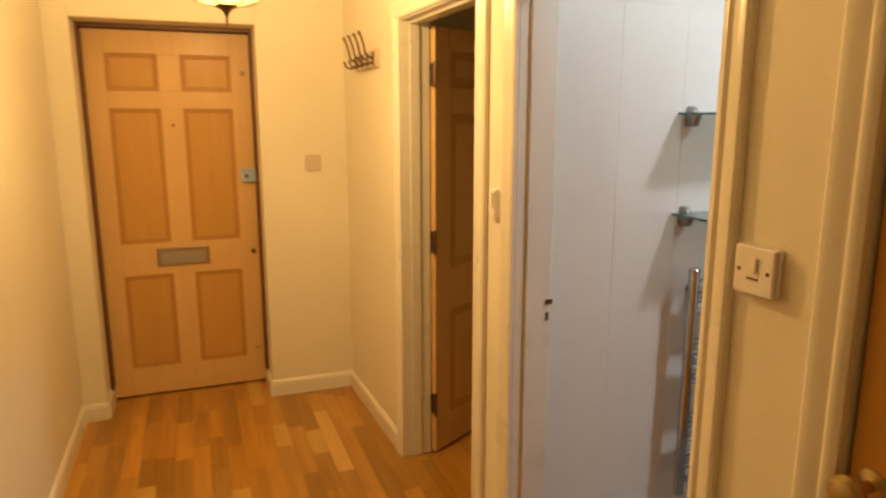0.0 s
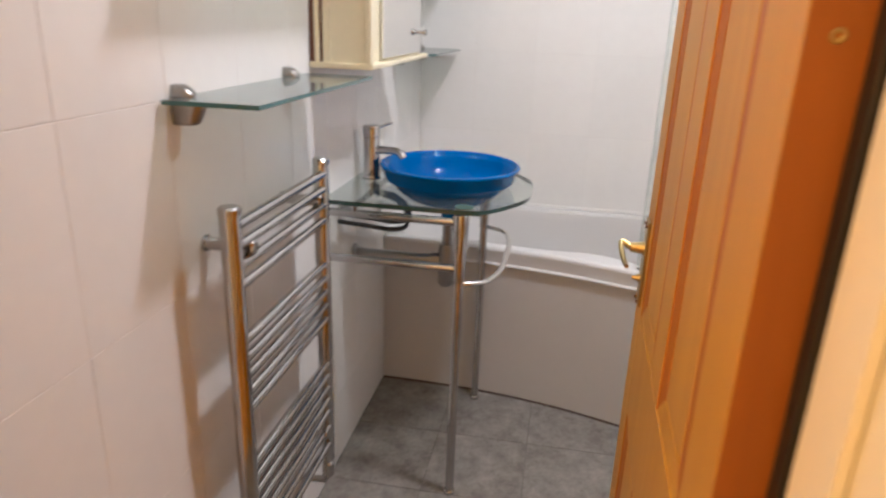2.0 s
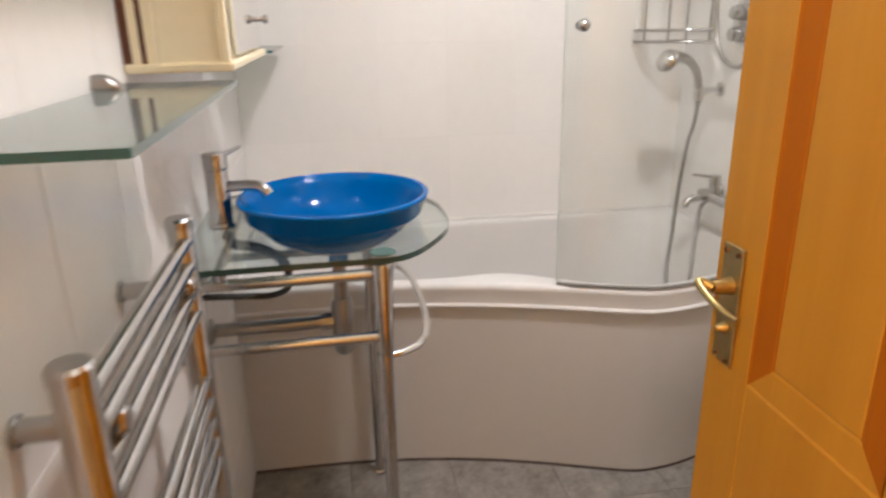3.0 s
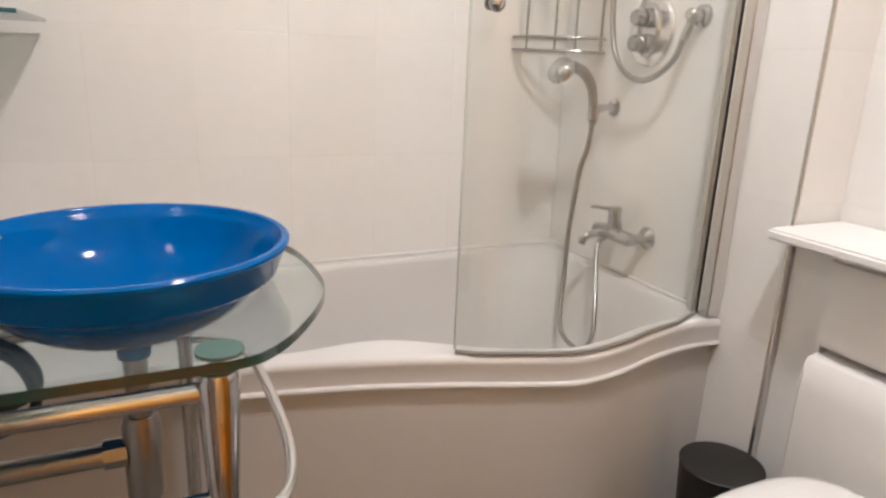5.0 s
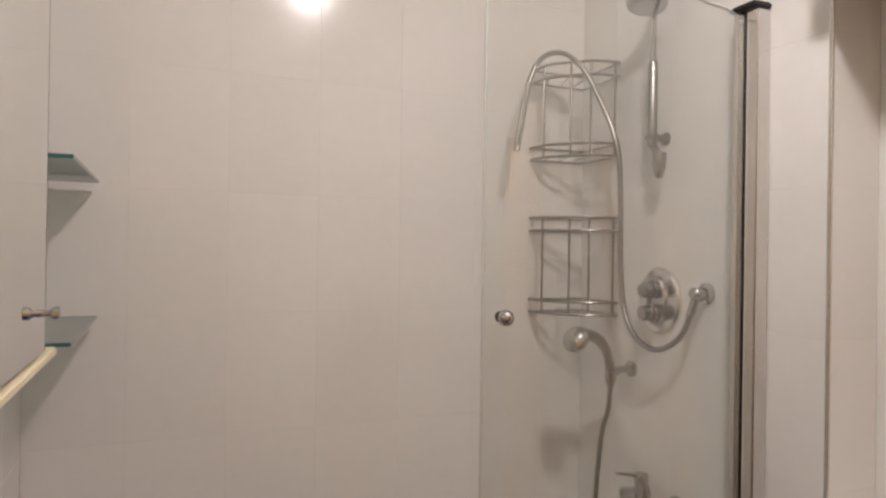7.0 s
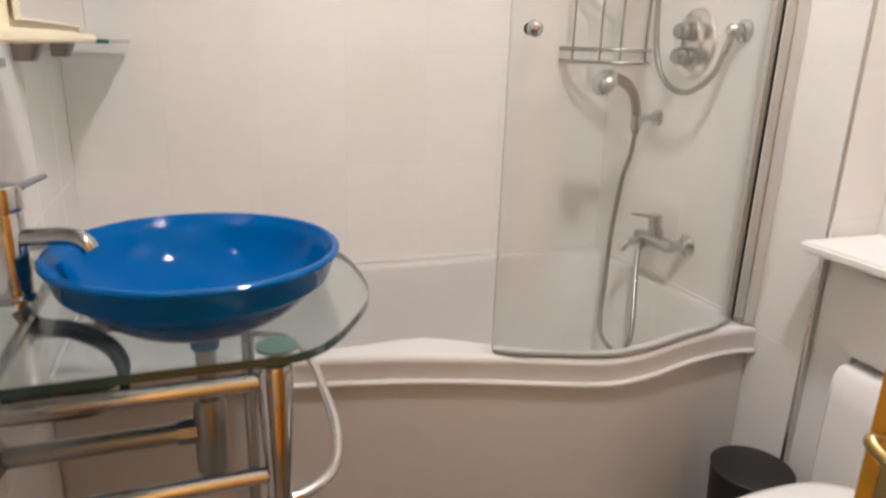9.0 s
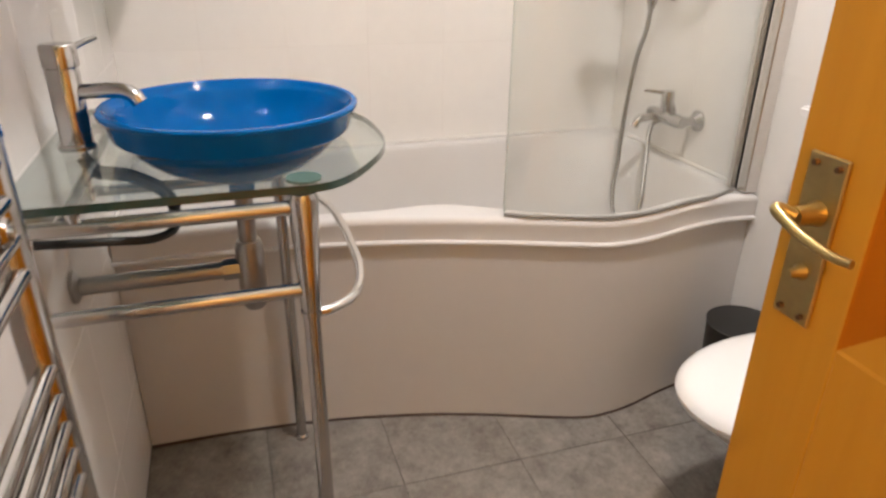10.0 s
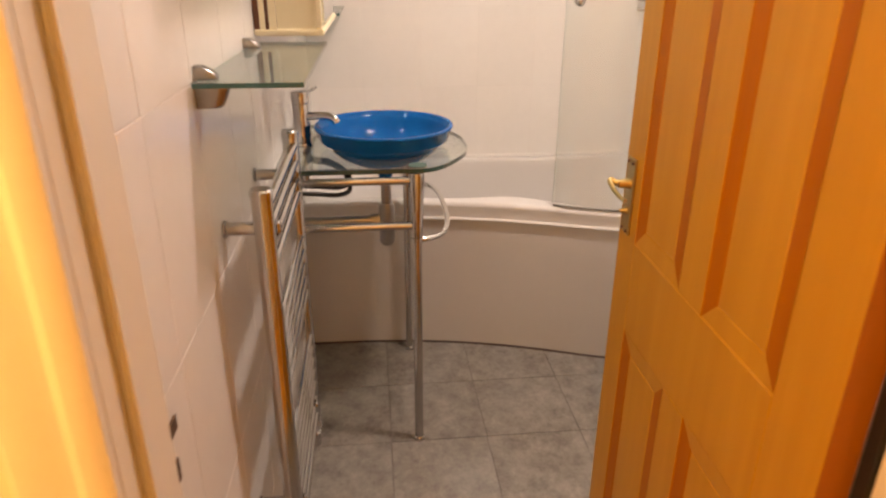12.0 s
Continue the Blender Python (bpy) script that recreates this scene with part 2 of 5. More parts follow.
M_GLOBE_RIM = glow("dimmer_opal_rim", GLOBE_COLOUR, RIM_STRENGTH)
M_SEAL = surface("grey_screen_seal", (0.22, 0.21, 0.195), 0.4, vary=0.1, scale=12, fine=100, bump=0.01)
M_SEALANT = surface("white_sealant", (0.70, 0.68, 0.65), 0.5, vary=0.05, scale=20, fine=100, bump=0.0)
M_HOSE = surface("grey_metal_hose", (0.29, 0.275, 0.26), 0.3, 0.9, vary=0.15, scale=60, fine=300, bump=0.05)


# ---- building helpers ----
def box(bm, x0, x1, y0, y1, z0, z1, bevel=0.0, segments=1, m=None):
    made = bmesh.ops.create_cube(bm, size=1.0)["verts"]
    bmesh.ops.transform(bm, matrix=Matrix.LocRotScale(((x0 + x1) / 2, (y0 + y1) / 2, (z0 + z1) / 2), None, (abs(x1 - x0), abs(y1 - y0), abs(z1 - z0))), verts=made)
    if bevel:
        edges = list({e for v in made for e in v.link_edges})
        made = bmesh.ops.bevel(bm, geom=edges, offset=bevel, segments=segments, affect="EDGES", clamp_overlap=True)["verts"]
    if m is not None:
        bmesh.ops.transform(bm, matrix=m, verts=made)
    return bm


def boxed(*args, **named):
    return box(bmesh.new(), *args, **named)


def lathe(bm, profile, base=(0, 0, 0), axis="Z", segments=32, m=None):
    """Turns (radius, height) pairs round an axis through base."""
    turn = {"Z": Matrix.Identity(4), "X": pose(0, 0, 0, 0, 90, 0), "Y": pose(0, 0, 0, -90, 0, 0)}[axis]
    place = (m if m is not None else Matrix.Translation(base)) @ turn
    rings = []
    for r, h in profile:
        if r < 1e-6:
            rings.append([bm.verts.new(place @ Vector((0, 0, h)))])
        else:
            rings.append([bm.verts.new(place @ Vector((r * math.cos(math.tau * i / segments), r * math.sin(math.tau * i / segments), h))) for i in range(segments)])
    for a, b in zip(rings, rings[1:]):
        for i in range(segments):
            j = (i + 1) % segments
            corners = [a[i % len(a)], a[j % len(a)], b[j % len(b)], b[i % len(b)]]
            corners = [v for k, v in enumerate(corners) if v not in corners[:k]]
            if len(corners) > 2:
                bm.faces.new(corners)
    return bm


def smooth_path(points, steps=6):
    """A soft curve through the points."""
    pts = [Vector(p) for p in points]
    full = [pts[0] * 2 - pts[1]] + pts + [pts[-1] * 2 - pts[-2]]
    out = []
    for a, b, c, d in zip(full, full[1:], full[2:], full[3:]):
        for i in range(steps):
            t = i / steps
            out.append(0.5 * (2 * b + (c - a) * t + (2 * a - 5 * b + 4 * c - d) * t * t + (3 * b - a - 3 * c + d) * t ** 3))
    return out + [pts[-1]]


def tube(bm, points, r, sides=10, radii=None, closed=False):
    """Sweeps a round section along the points."""
    pts = [Vector(p) for p in points]
    side = None
    rings = []
    for i, p in enumerate(pts):
        a, b = pts[i - 1 if closed else max(i - 1, 0)], pts[(i + 1) % len(pts) if closed else min(i + 1, len(pts) - 1)]
        d = (b - a).normalized()
        if side is None:
            side = d.orthogonal().normalized()
        side = (side - d * side.dot(d)).normalized()
        up = d.cross(side)
        rr = radii[i] if radii else r
        rings.append([bm.verts.new(p + rr * (math.cos(math.tau * k / sides) * side + math.sin(math.tau * k / sides) * up)) for k in range(sides)])
    pairs = list(zip(rings, rings[1:])) + ([(rings[-1], rings[0])] if closed else [])
    for a, b in pairs:
        for k in range(sides):
            bm.faces.new((a[k], a[(k + 1) % sides], b[(k + 1) % sides], b[k]))
    if not closed:
        bm.faces.new(rings[0][::-1])
        bm.faces.new(rings[-1])
    return bm


def rod(a, b, r, sides=12, r2=None):
    return tube(bmesh.new(), [a, b], r, sides, [r, r if r2 is None else r2])


def loft(bm, rings, cap_start=False, cap_end=False, closed=True):
    made = [[bm.verts.new(p) for p in ring] for ring in rings]
    n = len(made[0])
    for a, b in zip(made, made[1:]):
        for i in range(n if closed else n - 1):
            j = (i + 1) % n
            bm.faces.new((a[i], a[j], b[j], b[i]))
    if cap_start:
        bm.faces.new(made[0][::-1])
    if cap_end:
        bm.faces.new(made[-1])
    return bm


def prism(bm, outline, z0, z1, bevel=0.0):
    """A flat plate from an outline of (x, y), with slightly eased edges."""
    if not bevel:
        return loft(bm, [[(x, y, z0) for x, y in outline], [(x, y, z1) for x, y in outline]], True, True)
    cx, cy = sum(p[0] for p in outline) / len(outline), sum(p[1] for p in outline) / len(outline)

    def shrunk(z):
        return [(x + (cx - x) / max(math.hypot(cx - x, cy - y), 1e-6) * bevel, y + (cy - y) / max(math.hypot(cx - x, cy - y), 1e-6) * bevel, z) for x, y in outline]
    return loft(bm, [shrunk(z0), [(x, y, z0 + bevel) for x, y in outline], [(x, y, z1 - bevel) for x, y in outline], shrunk(z1)], True, True)


def mesh_from(name, bm, material, smooth=True):
    bmesh.ops.recalc_face_normals(bm, faces=bm.faces[:])
    data = bpy.data.meshes.new(name)
    bm.to_mesh(data)
    bm.free()
    data.materials.append(material)
    if smooth:
        data.shade_smooth()
        data.set_sharp_from_angle(angle=radians(35))
    return data


BASES = {}


def thing(name, base, label, category, group="", kind="", turn=0):
    """An Empty at the base of a thing, to which its parts are fixed."""
    ob = new(name)
    ob.matrix_basis = pose(*base, 0, 0, turn)
    ob.empty_display_size = 0.05
    BASES[ob.name] = ob.matrix_basis.copy()
    return tagged(ob, label, category, group, kind)


def part(name, bm, material, parent, label="", local=False, smooth=True):
    """Links a bmesh as one mesh object under a thing or a part. Its places are the world's, unless local."""
    base = BASES[parent.name]
    if not local:
        bmesh.ops.transform(bm, matrix=base.inverted(), verts=bm.verts[:])
    ob = new(name, mesh_from(name, bm, material, smooth))
    ob.parent = parent
    BASES[ob.name] = base
    return tagged(ob, label)


def single(name, bm, material, label, category, kind="", group="", smooth=True):
    """A top-level thing of one mesh, in the world's places."""
    ob = new(name, mesh_from(name, bm, material, smooth))
    BASES[ob.name] = Matrix.Identity(4)
    return tagged(ob, label, category, group, kind)


def structure(name, bm, material, label, category):
    return single(name, bm, material, label, category, "structure", smooth=False)


# ---- the shell ----
# bathroom walls are the bed behind the tiles; the tiles follow at the end of the file
BED = 0.0008
wall_north = structure("wall_north", boxed(W, E + 0.15, N + BED, N + 0.13, 0, CEIL), M_GROUT, "white glazed tiled bathroom wall with pale grout", "wall")
wall_east = structure("wall_east", boxed(E + BED, E + 0.15, S - 0.2, N + BED, 0, CEIL), M_GROUT, "white glazed tiled wall behind the bath", "wall")
wall_south = structure("wall_south", boxed(ALC_X + BED, E + BED, S - 0.2, S - BED, 0, CEIL), M_GROUT, "white tiled wall at the shower end of the bath", "wall")
alcove = structure("wall_alcove", boxed(W, ALC_X + BED, ALC_Y - 0.12, ALC_Y - BED, 0, CEIL), M_GROUT, "white tiled wall of the toilet alcove", "wall")
structure("floor", boxed(W - 0.07, E + 0.1, ALC_Y - 0.1, N + 0.1, -0.12, -0.0025), M_DARK_GROUT, "grey stone-effect tiled bathroom floor with dark joints", "floor")
structure("ceiling", boxed(W - 0.02, E + 0.15, ALC_Y - 0.12, N + 0.13, CEIL, CEIL + 0.1), M_WHITE_WALL, "white painted bathroom ceiling", "ceiling")

HEAD = 2.02
for u0, u1, z0, z1, label in (
    (HALL_S, -0.06, 0, CEIL, "magnolia painted hallway wall behind the near door"), (-0.06, 0.705, HEAD, CEIL, "magnolia painted wall over a shut door"),
    (0.705, 1.005, 0, CEIL, "magnolia painted wall carrying the isolator switch"), (1.005, 1.80, HEAD, CEIL, "magnolia painted wall over the bathroom doorway"),
    (1.80, 2.061, 0, CEIL, "narrow magnolia painted wall between two doorways"), (2.061, 2.84, HEAD, CEIL, "magnolia painted wall over the doorway of the unlit room"),
    (2.84, HALL_N + 0.35, 0, CEIL, "magnolia painted wall carrying the coat hooks"),
):
    structure("wall_hall_east", boxed(0, 0.128, u0, u1, z0, z1, m=SKEW), M_PAINT, label, "wall")
structure("wall_hall_west", boxed(HALL_W - 0.12, HALL_W, HALL_S - 0.1, HALL_N + 0.35, 0, CEIL), M_PAINT, "magnolia painted hallway wall", "wall")
structure("wall_hall_back", boxed(HALL_W, 1.05, HALL_S - 0.12, HALL_S, 0, CEIL), M_PAINT, "magnolia painted end wall of the hallway", "wall")
bm = bmesh.new()
FD0, FD1, FDH = -0.51, 0.362, 2.085
for x0, x1, z0, z1 in ((HALL_W, FD0, 0, CEIL), (FD0, FD1, FDH, CEIL), (FD1, 0.842, 0, CEIL)):
    box(bm, x0, x1, HALL_N, HALL_N + 0.33, z0, z1, 0.004)
structure("wall_hall_north", bm, M_PAINT, "magnolia painted wall with a deep front door recess", "wall")
structure("hall_ceiling", boxed(HALL_W - 0.1, 1.02, HALL_S - 0.1, HALL_N + 0.33, CEIL, CEIL + 0.1), M_WHITE_WALL, "white painted hallway ceiling", "ceiling")
structure("wall_landing", boxed(FD0 - 0.2, FD1 + 0.2, HALL_N + 0.345, HALL_N + 0.40, 0, 2.3), M_PAINT, "plain wall closing the front door recess", "wall")
# the unlit room behind the middle doorway
bm = bmesh.new()
box(bm, 2.6, 2.7, N + 0.14, 4.2, 0, CEIL)
box(bm, 1.0, 2.6, 4.15, 4.25, 0, CEIL)
structure("wall_dark_room", bm, M_PAINT, "magnolia wall of the unlit room", "wall")
structure("dark_room_ceiling", boxed(1.02, 2.7, N + 0.135, 4.25, CEIL, CEIL + 0.1), M_WHITE_WALL, "white ceiling of the unlit room", "ceiling")
hall_floor = structure("hall_floor", boxed(HALL_W - 0.05, W - 0.072, HALL_S - 0.05, HALL_N + 0.35, -0.12, -0.004), M_BROWN, "oak strip parquet hallway floor", "floor")
structure("dark_room_floor", boxed(W - 0.07, 2.7, N + 0.131, 4.25, -0.12, -0.004), M_OAK, "oak floor of the unlit room", "floor")


def skirting(runs, label):
    """Skirting boards with a rounded top: each run is x0, y0, x1, y1 with the room on its left."""
    bm = bmesh.new()
    prof = ((0, 0), (0.016, 0), (0.016, 0.072), (0.012, 0.086), (0.004, 0.094), (0, 0.094))
    for x0, y0, x1, y1 in runs:
        d = Vector((x1 - x0, y1 - y0, 0)).normalized()
        out = Vector((-d.y, d.x, 0))
        loft(bm, [[Vector((x, y, 0)) + out * u + Vector((0, 0, v)) for u, v in prof] for x, y in ((x0, y0), (x1, y1))], True, True)
    return structure("baseboard", bm, M_GLOSS, label, "baseboard")


def on_wall(u, x=0.0):
    p = SKEW @ Vector((x, u, 0))
    return p.x, p.y


skirting([(HALL_W, HALL_N - 0.002, HALL_W, HALL_S)], "white gloss skirting board along the hallway wall")
skirting([(FD0 + 0.002, HALL_N, HALL_W, HALL_N), (FD0, HALL_N + 0.26, FD0, HALL_N)], "white gloss skirting board beside the front door")
skirting([(0.84, HALL_N, FD1 - 0.0, HALL_N), (FD1, HALL_N - 0.014, FD1, HALL_N + 0.26)], "white gloss skirting board round the front door recess")
skirting([(*on_wall(2.915), *on_wall(HALL_N - 0.015))], "white gloss skirting board beside the coat hooks")

ARCH = ((0, 0), (0, -0.010), (0.008, -0.016), (0.018, -0.017), (0.026, -0.012), (0.034, -0.014), (0.048, -0.021), (0.062, -0.021), (0.068, -0.016), (0.068, 0))


def doorway(name, u0, u1, label, left=0.068, right=0.068, back=0.132, rebate=0.047):
    """A lining with stops and moulded architraves in the skewed wall, from u0 to u1 along it."""
    ob = thing(name, (*on_wall((u0 + u1) / 2), 0), label, "door frame", kind="structure")
    lining = bmesh.new()
    for a, b, z0, z1 in ((u0 - 0.002, u0 + 0.006, 0, HEAD - 0.012), (u1 - 0.006, u1 + 0.002, 0, HEAD - 0.012), (u0 - 0.002, u1 + 0.002, HEAD - 0.012, HEAD + 0.004)):
        box(lining, 0.001, back, a, b, z0, z1, 0.0015, m=SKEW)
    part("lining", lining, M_GLOSS, ob)
    stop = bmesh.new()
    for a, b, z0, z1 in ((u0 + 0.006, u0 + 0.015, 0, HEAD - 0.024), (u1 - 0.015, u1 - 0.006, 0, HEAD - 0.024), (u0 + 0.006, u1 - 0.006, HEAD - 0.024, HEAD - 0.012)):
        box(stop, 0.035, back - rebate, a, b, z0, z1, 0.004, 2, m=SKEW)
    part("door_stop", stop, M_GLOSS, ob)
    for at, way, width in ((u0 + 0.006, -1, left), (u1 - 0.006, 1, right)):
        k = width / 0.068
        rings = [[SKEW @ Vector((v, at + way * u * k, z)) for u, v in ARCH] for z in (0, HEAD + 0.062)]
        part("architrave", loft(bmesh.new(), rings, True, True), M_GLOSS, ob)
    rings = [[SKEW @ Vector((v - 0.0015, uu, HEAD - 0.006 + u)) for u, v in ARCH] for uu in (u0 - left + 0.003, u1 + right - 0.003)]
    part("architrave", loft(bmesh.new(), rings, True, True), M_GLOSS, ob)
    return ob


frame_bath = doorway("door_frame_1", 1.005, 1.80, "cream gloss painted bathroom door lining and architrave", rebate=0.027)
# black strip added as the deep shadow of the gap at the hinges
part("gap_shade", boxed(0.1065, 0.1275, 1.0115, 1.0235, 0.004, HEAD - 0.03, 0.001, m=SKEW), M_BLACK, frame_bath, "black strip standing in for the shade of the hinge gap")
frame_dark = doorway("door_frame_2", 2.061, 2.84, "cream gloss painted door lining of the unlit room", left=0.085)
frame_near = doorway("door_frame_3", -0.06, 0.705, "cream gloss painted door lining beside the isolator switch")


# ---- doors ----
def nested(bm, x0, x1, z0, z1, steps, way, filled, edges=None):
    """A panel field: nested rectangles at (inset, depth) steps, on the face towards way along y; edges picks some of its four sides."""
    rings = []
    for inset, y in steps:
        rings.append([(x0 + inset, way * y, z0 + inset), (x1 - inset, way * y, z0 + inset), (x1 - inset, way * y, z1 - inset), (x0 + inset, way * y, z1 - inset)])
    if edges is None:
        return loft(bm, rings, False, filled)
    for k in edges:
        loft(bm, [[ring[k], ring[(k + 1) % 4]] for ring in rings], closed=False)
    return bm


def panel_door(ob, width, height, columns, rows, material, bead, field, rail_bead, wide=0.042, thick=0.044):
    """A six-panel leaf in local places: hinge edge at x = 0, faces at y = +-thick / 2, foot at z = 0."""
    h = thick / 2
    (a0, a1), (b0, b1) = columns

    def piece(name, x0, x1, z0, z1):
        part(name, boxed(x0, x1, -h, h, z0, z1, 0.0015), material, ob, local=True, smooth=False)
    piece("stile", 0, a0, 0, height)
    piece("stile", b1, width, 0, height)
    edges = [0] + [z for r in rows for z in r] + [height]
    for z0, z1 in zip(edges[0::2], edges[1::2]):
        piece("rail", a0, b1, z0, z1)
    for z0, z1 in rows:
        piece("muntin", a1, b0, z0, z1)
        for x0, x1 in columns:
            sides, rails, flat = bmesh.new(), bmesh.new(), bmesh.new()
            for way in (-1, 1):
                steps = ((0, h - 0.0003), (0.05 * wide, h - 0.0018), (0.20 * wide, h - 0.0023), (0.88 * wide, h - 0.0040), (0.96 * wide, h - 0.0052), (wide, h - 0.0052), (1.04 * wide, h - 0.0042), (1.08 * wide, h - 0.0042))
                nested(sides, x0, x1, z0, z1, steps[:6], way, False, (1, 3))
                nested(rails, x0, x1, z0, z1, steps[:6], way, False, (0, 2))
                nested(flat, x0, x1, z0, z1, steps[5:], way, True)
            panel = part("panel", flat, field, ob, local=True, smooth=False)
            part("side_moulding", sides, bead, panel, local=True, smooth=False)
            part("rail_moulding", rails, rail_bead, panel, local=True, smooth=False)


def hinge(parent, x, y, z, material=M_DARK_BRASS, label=""):
    bm = bmesh.new()
    tube(bm, [(x, y, z - 0.05), (x, y, z + 0.05)], 0.0065, 8)
    for k in (-0.054, 0.054):
        lathe(bm, ((0, -0.004), (0.0075, -0.004), (0.0075, 0.004), (0, 0.004)), (x, y, z + k), segments=8)
    box(bm, -0.003, 0.0005, y - 0.004 if y > 0 else y, y if y > 0 else y + 0.034, z - 0.05, z + 0.05)
    return part("hinge", bm, material, parent, label, local=True)


# bathroom door, standing open at a right angle into the bathroom
bath_door = thing("door_1", (1.066, 1.0462, 0.008), "orange varnished six-panel pine bathroom door, standing open", "door", kind="structure", turn=-1.5)
ROWS_IN = ((0.165, 0.695), (0.90, 1.61), (1.73, 1.89))
# side mouldings take the shaded tone, rail mouldings keep the leaf's own
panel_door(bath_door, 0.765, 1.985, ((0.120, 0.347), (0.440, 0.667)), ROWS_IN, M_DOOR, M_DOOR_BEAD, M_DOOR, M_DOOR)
for z in (0.16, 1.80):
    hinge(bath_door, -0.006, 0.018, z, M_BRASS)


def lever_set(ob, x, z, way):
    """Brass lever on a long backplate with a thumb turn; way is the face's side along y."""
    face = way * 0.022
    bm = boxed(x - 0.021, x + 0.024, min(face, face + way * 0.005), max(face, face + way * 0.005), z - 0.112, z + 0.055, 0.0015)
    plate = part("backplate", bm, M_BRASS, ob, "aged brass lever backplate", local=True)
    for dz in (-0.103, 0.046):
        for dx in (-0.013, 0.013):
            part("screw", lathe(bmesh.new(), ((0, 0.006), (0.003, 0.006), (0.0035, 0.0)), m=pose(x + dx, face + way * 0.0035, z + dz) @ pose(0, 0, 0, 0 if way > 0 else 180), axis="Y", segments=8), M_DARK_BRASS, plate, local=True)
    bm = bmesh.new()
    tube(bm, [(x, face, z), (x, face + way * 0.012, z), (x, face + way * 0.03, z)], 0.012, 14, [0.014, 0.011, 0.009])
    path = smooth_path([(x, face + way * 0.03, z), (x + 0.008, face + way * 0.042, z + 0.006), (x + 0.002, face + way * 0.047, z + 0.004), (x - 0.028, face + way * 0.045, z - 0.007), (x - 0.058, face + way * 0.041, z - 0.013), (x - 0.078, face + way * 0.039, z - 0.012)], 5)
    tube(bm, path, 0.008, 12, [0.0068 - 0.003 * i / (len(path) - 1) for i in range(len(path))])
    part("lever", bm, M_BRASS, ob, "curved polished brass lever handle", local=True)
    bm = bmesh.new()
    lathe(bm, ((0, 0.016), (0.004, 0.0155), (0.005, 0.008), (0.0085, 0.003), (0.0085, 0)), m=pose(x, face + way * 0.005, z - 0.060) @ pose(0, 0, 0, 0 if way > 0 else 180), axis="Y", segments=14)
    part("thumb_turn", bm, M_BRASS, ob, local=True)


# the hinge edge has a darker orange than the leaf's faces
part("hinge_edge", boxed(-0.0012, 0.0004, -0.0215, 0.0215, 0.002, 1.983), M_DOOR_EDGE, bath_door, "hinge edge, darker orange than the faces", local=True, smooth=False)
part("screw_hole", lathe(bmesh.new(), ((0.0058, 0), (0.0050, 0.0012), (0.003, 0.0012), (0.002, 0.0002), (0, 0.0001)), m=pose(-0.001, 0.001, 1.408) @ pose(0, 0, 0, 0, 180, 0), axis="X", segments=12), M_BRASS, bath_door, local=True)
lever_set(bath_door, 0.722, 1.016, 1)
lever_set(bath_door, 0.722, 1.016, -1)

# strike plate and latch keep on the closing jamb
strike = thing("strike_plate", (1.03, 1.789, 0.99), "dark brass strike plate let into the door lining", "strike plate", kind="structure")
for z0, z1, x0, x1 in ((1.022, 1.038, 1.020, 1.045), (0.970, 0.996, 1.024, 1.032)):
    part("keep", boxed(x0, x1, 1.7922, 1.7950, z0, z1, 0.0008), M_DARK_BRASS, strike)

# door of the unlit room, open well past a right angle
dark_door = thing("door_2", (1.012, 2.838, 0.008), "pine six-panel door open into the unlit room", "door", kind="structure", turn=30)
panel_door(dark_door, 0.74, 1.985, ((0.11, 0.325), (0.415, 0.63)), ROWS_IN, M_DOOR_PALE, M_DOOR_FIELD, M_DOOR_PALE, M_DOOR_FIELD)
for z in (0.245, 1.035, 1.78):
    hinge(dark_door, -0.006, -0.026, z)

# closed door beside the switch, with a brass knob
near_door = thing("door_3", SKEW @ Vector((0.036, 0.692, 0.008)), "orange varnished pine door, shut, with a brass knob", "door", kind="structure", turn=-90 + 1.976)
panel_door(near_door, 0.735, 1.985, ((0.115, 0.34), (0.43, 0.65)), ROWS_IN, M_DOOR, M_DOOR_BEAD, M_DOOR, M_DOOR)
bm = lathe(bmesh.new(), ((0.026, 0), (0.026, 0.004), (0.011, 0.009), (0.009, 0.028), (0.016, 0.036), (0.026, 0.048), (0.028, 0.060), (0.022, 0.072), (0.010, 0.077), (0, 0.078)), m=pose(0.038, -0.022, 1.03) @ pose(0, 0, 0, 180), axis="Y", segments=24)
part("door_knob", bm, M_BRASS, near_door, "round polished brass knob", local=True)

# front door in its dark frame
front = thing("front_door", (-0.494, 4.075, 0.012), "pale varnished six-panel pine front door, shut", "door", kind="structure")
panel_door(front, 0.842, 2.05, ((0.10, 0.358), (0.474, 0.738)), ((0.165, 0.71), (0.895, 1.64), (1.735, 1.93)), M_DOOR_PALE, M_DOOR_BROWN, M_DOOR_FIELD, M_DOOR_BROWN, 0.024)
flap = part("letter_plate", boxed(0.277, 0.561, -0.0275, -0.0225, 0.755, 0.862, 0.002), M_ALU, front, "polished metal letter plate", local=True)
part("letter_flap", boxed(0.297, 0.541, -0.002, 0.002, -0.034, 0.034, 0.0015, m=pose(0, -0.0325, 0.806, -7)), M_ALU, flap, local=True)
bm = boxed(0.765, 0.845, -0.048, -0.0225, 1.225, 1.30, 0.003)
part("rim_latch", bm, M_STEEL_BLUE, front, "blue-grey steel rim latch", local=True)
bm = lathe(bmesh.new(), ((0.011, 0), (0.012, 0.01), (0.008, 0.016), (0, 0.017)), m=pose(0.79, -0.048, 1.262) @ pose(0, 0, 0, 180), axis="Y", segments=14)
part("latch_knob", bm, M_CHROME, front, local=True)
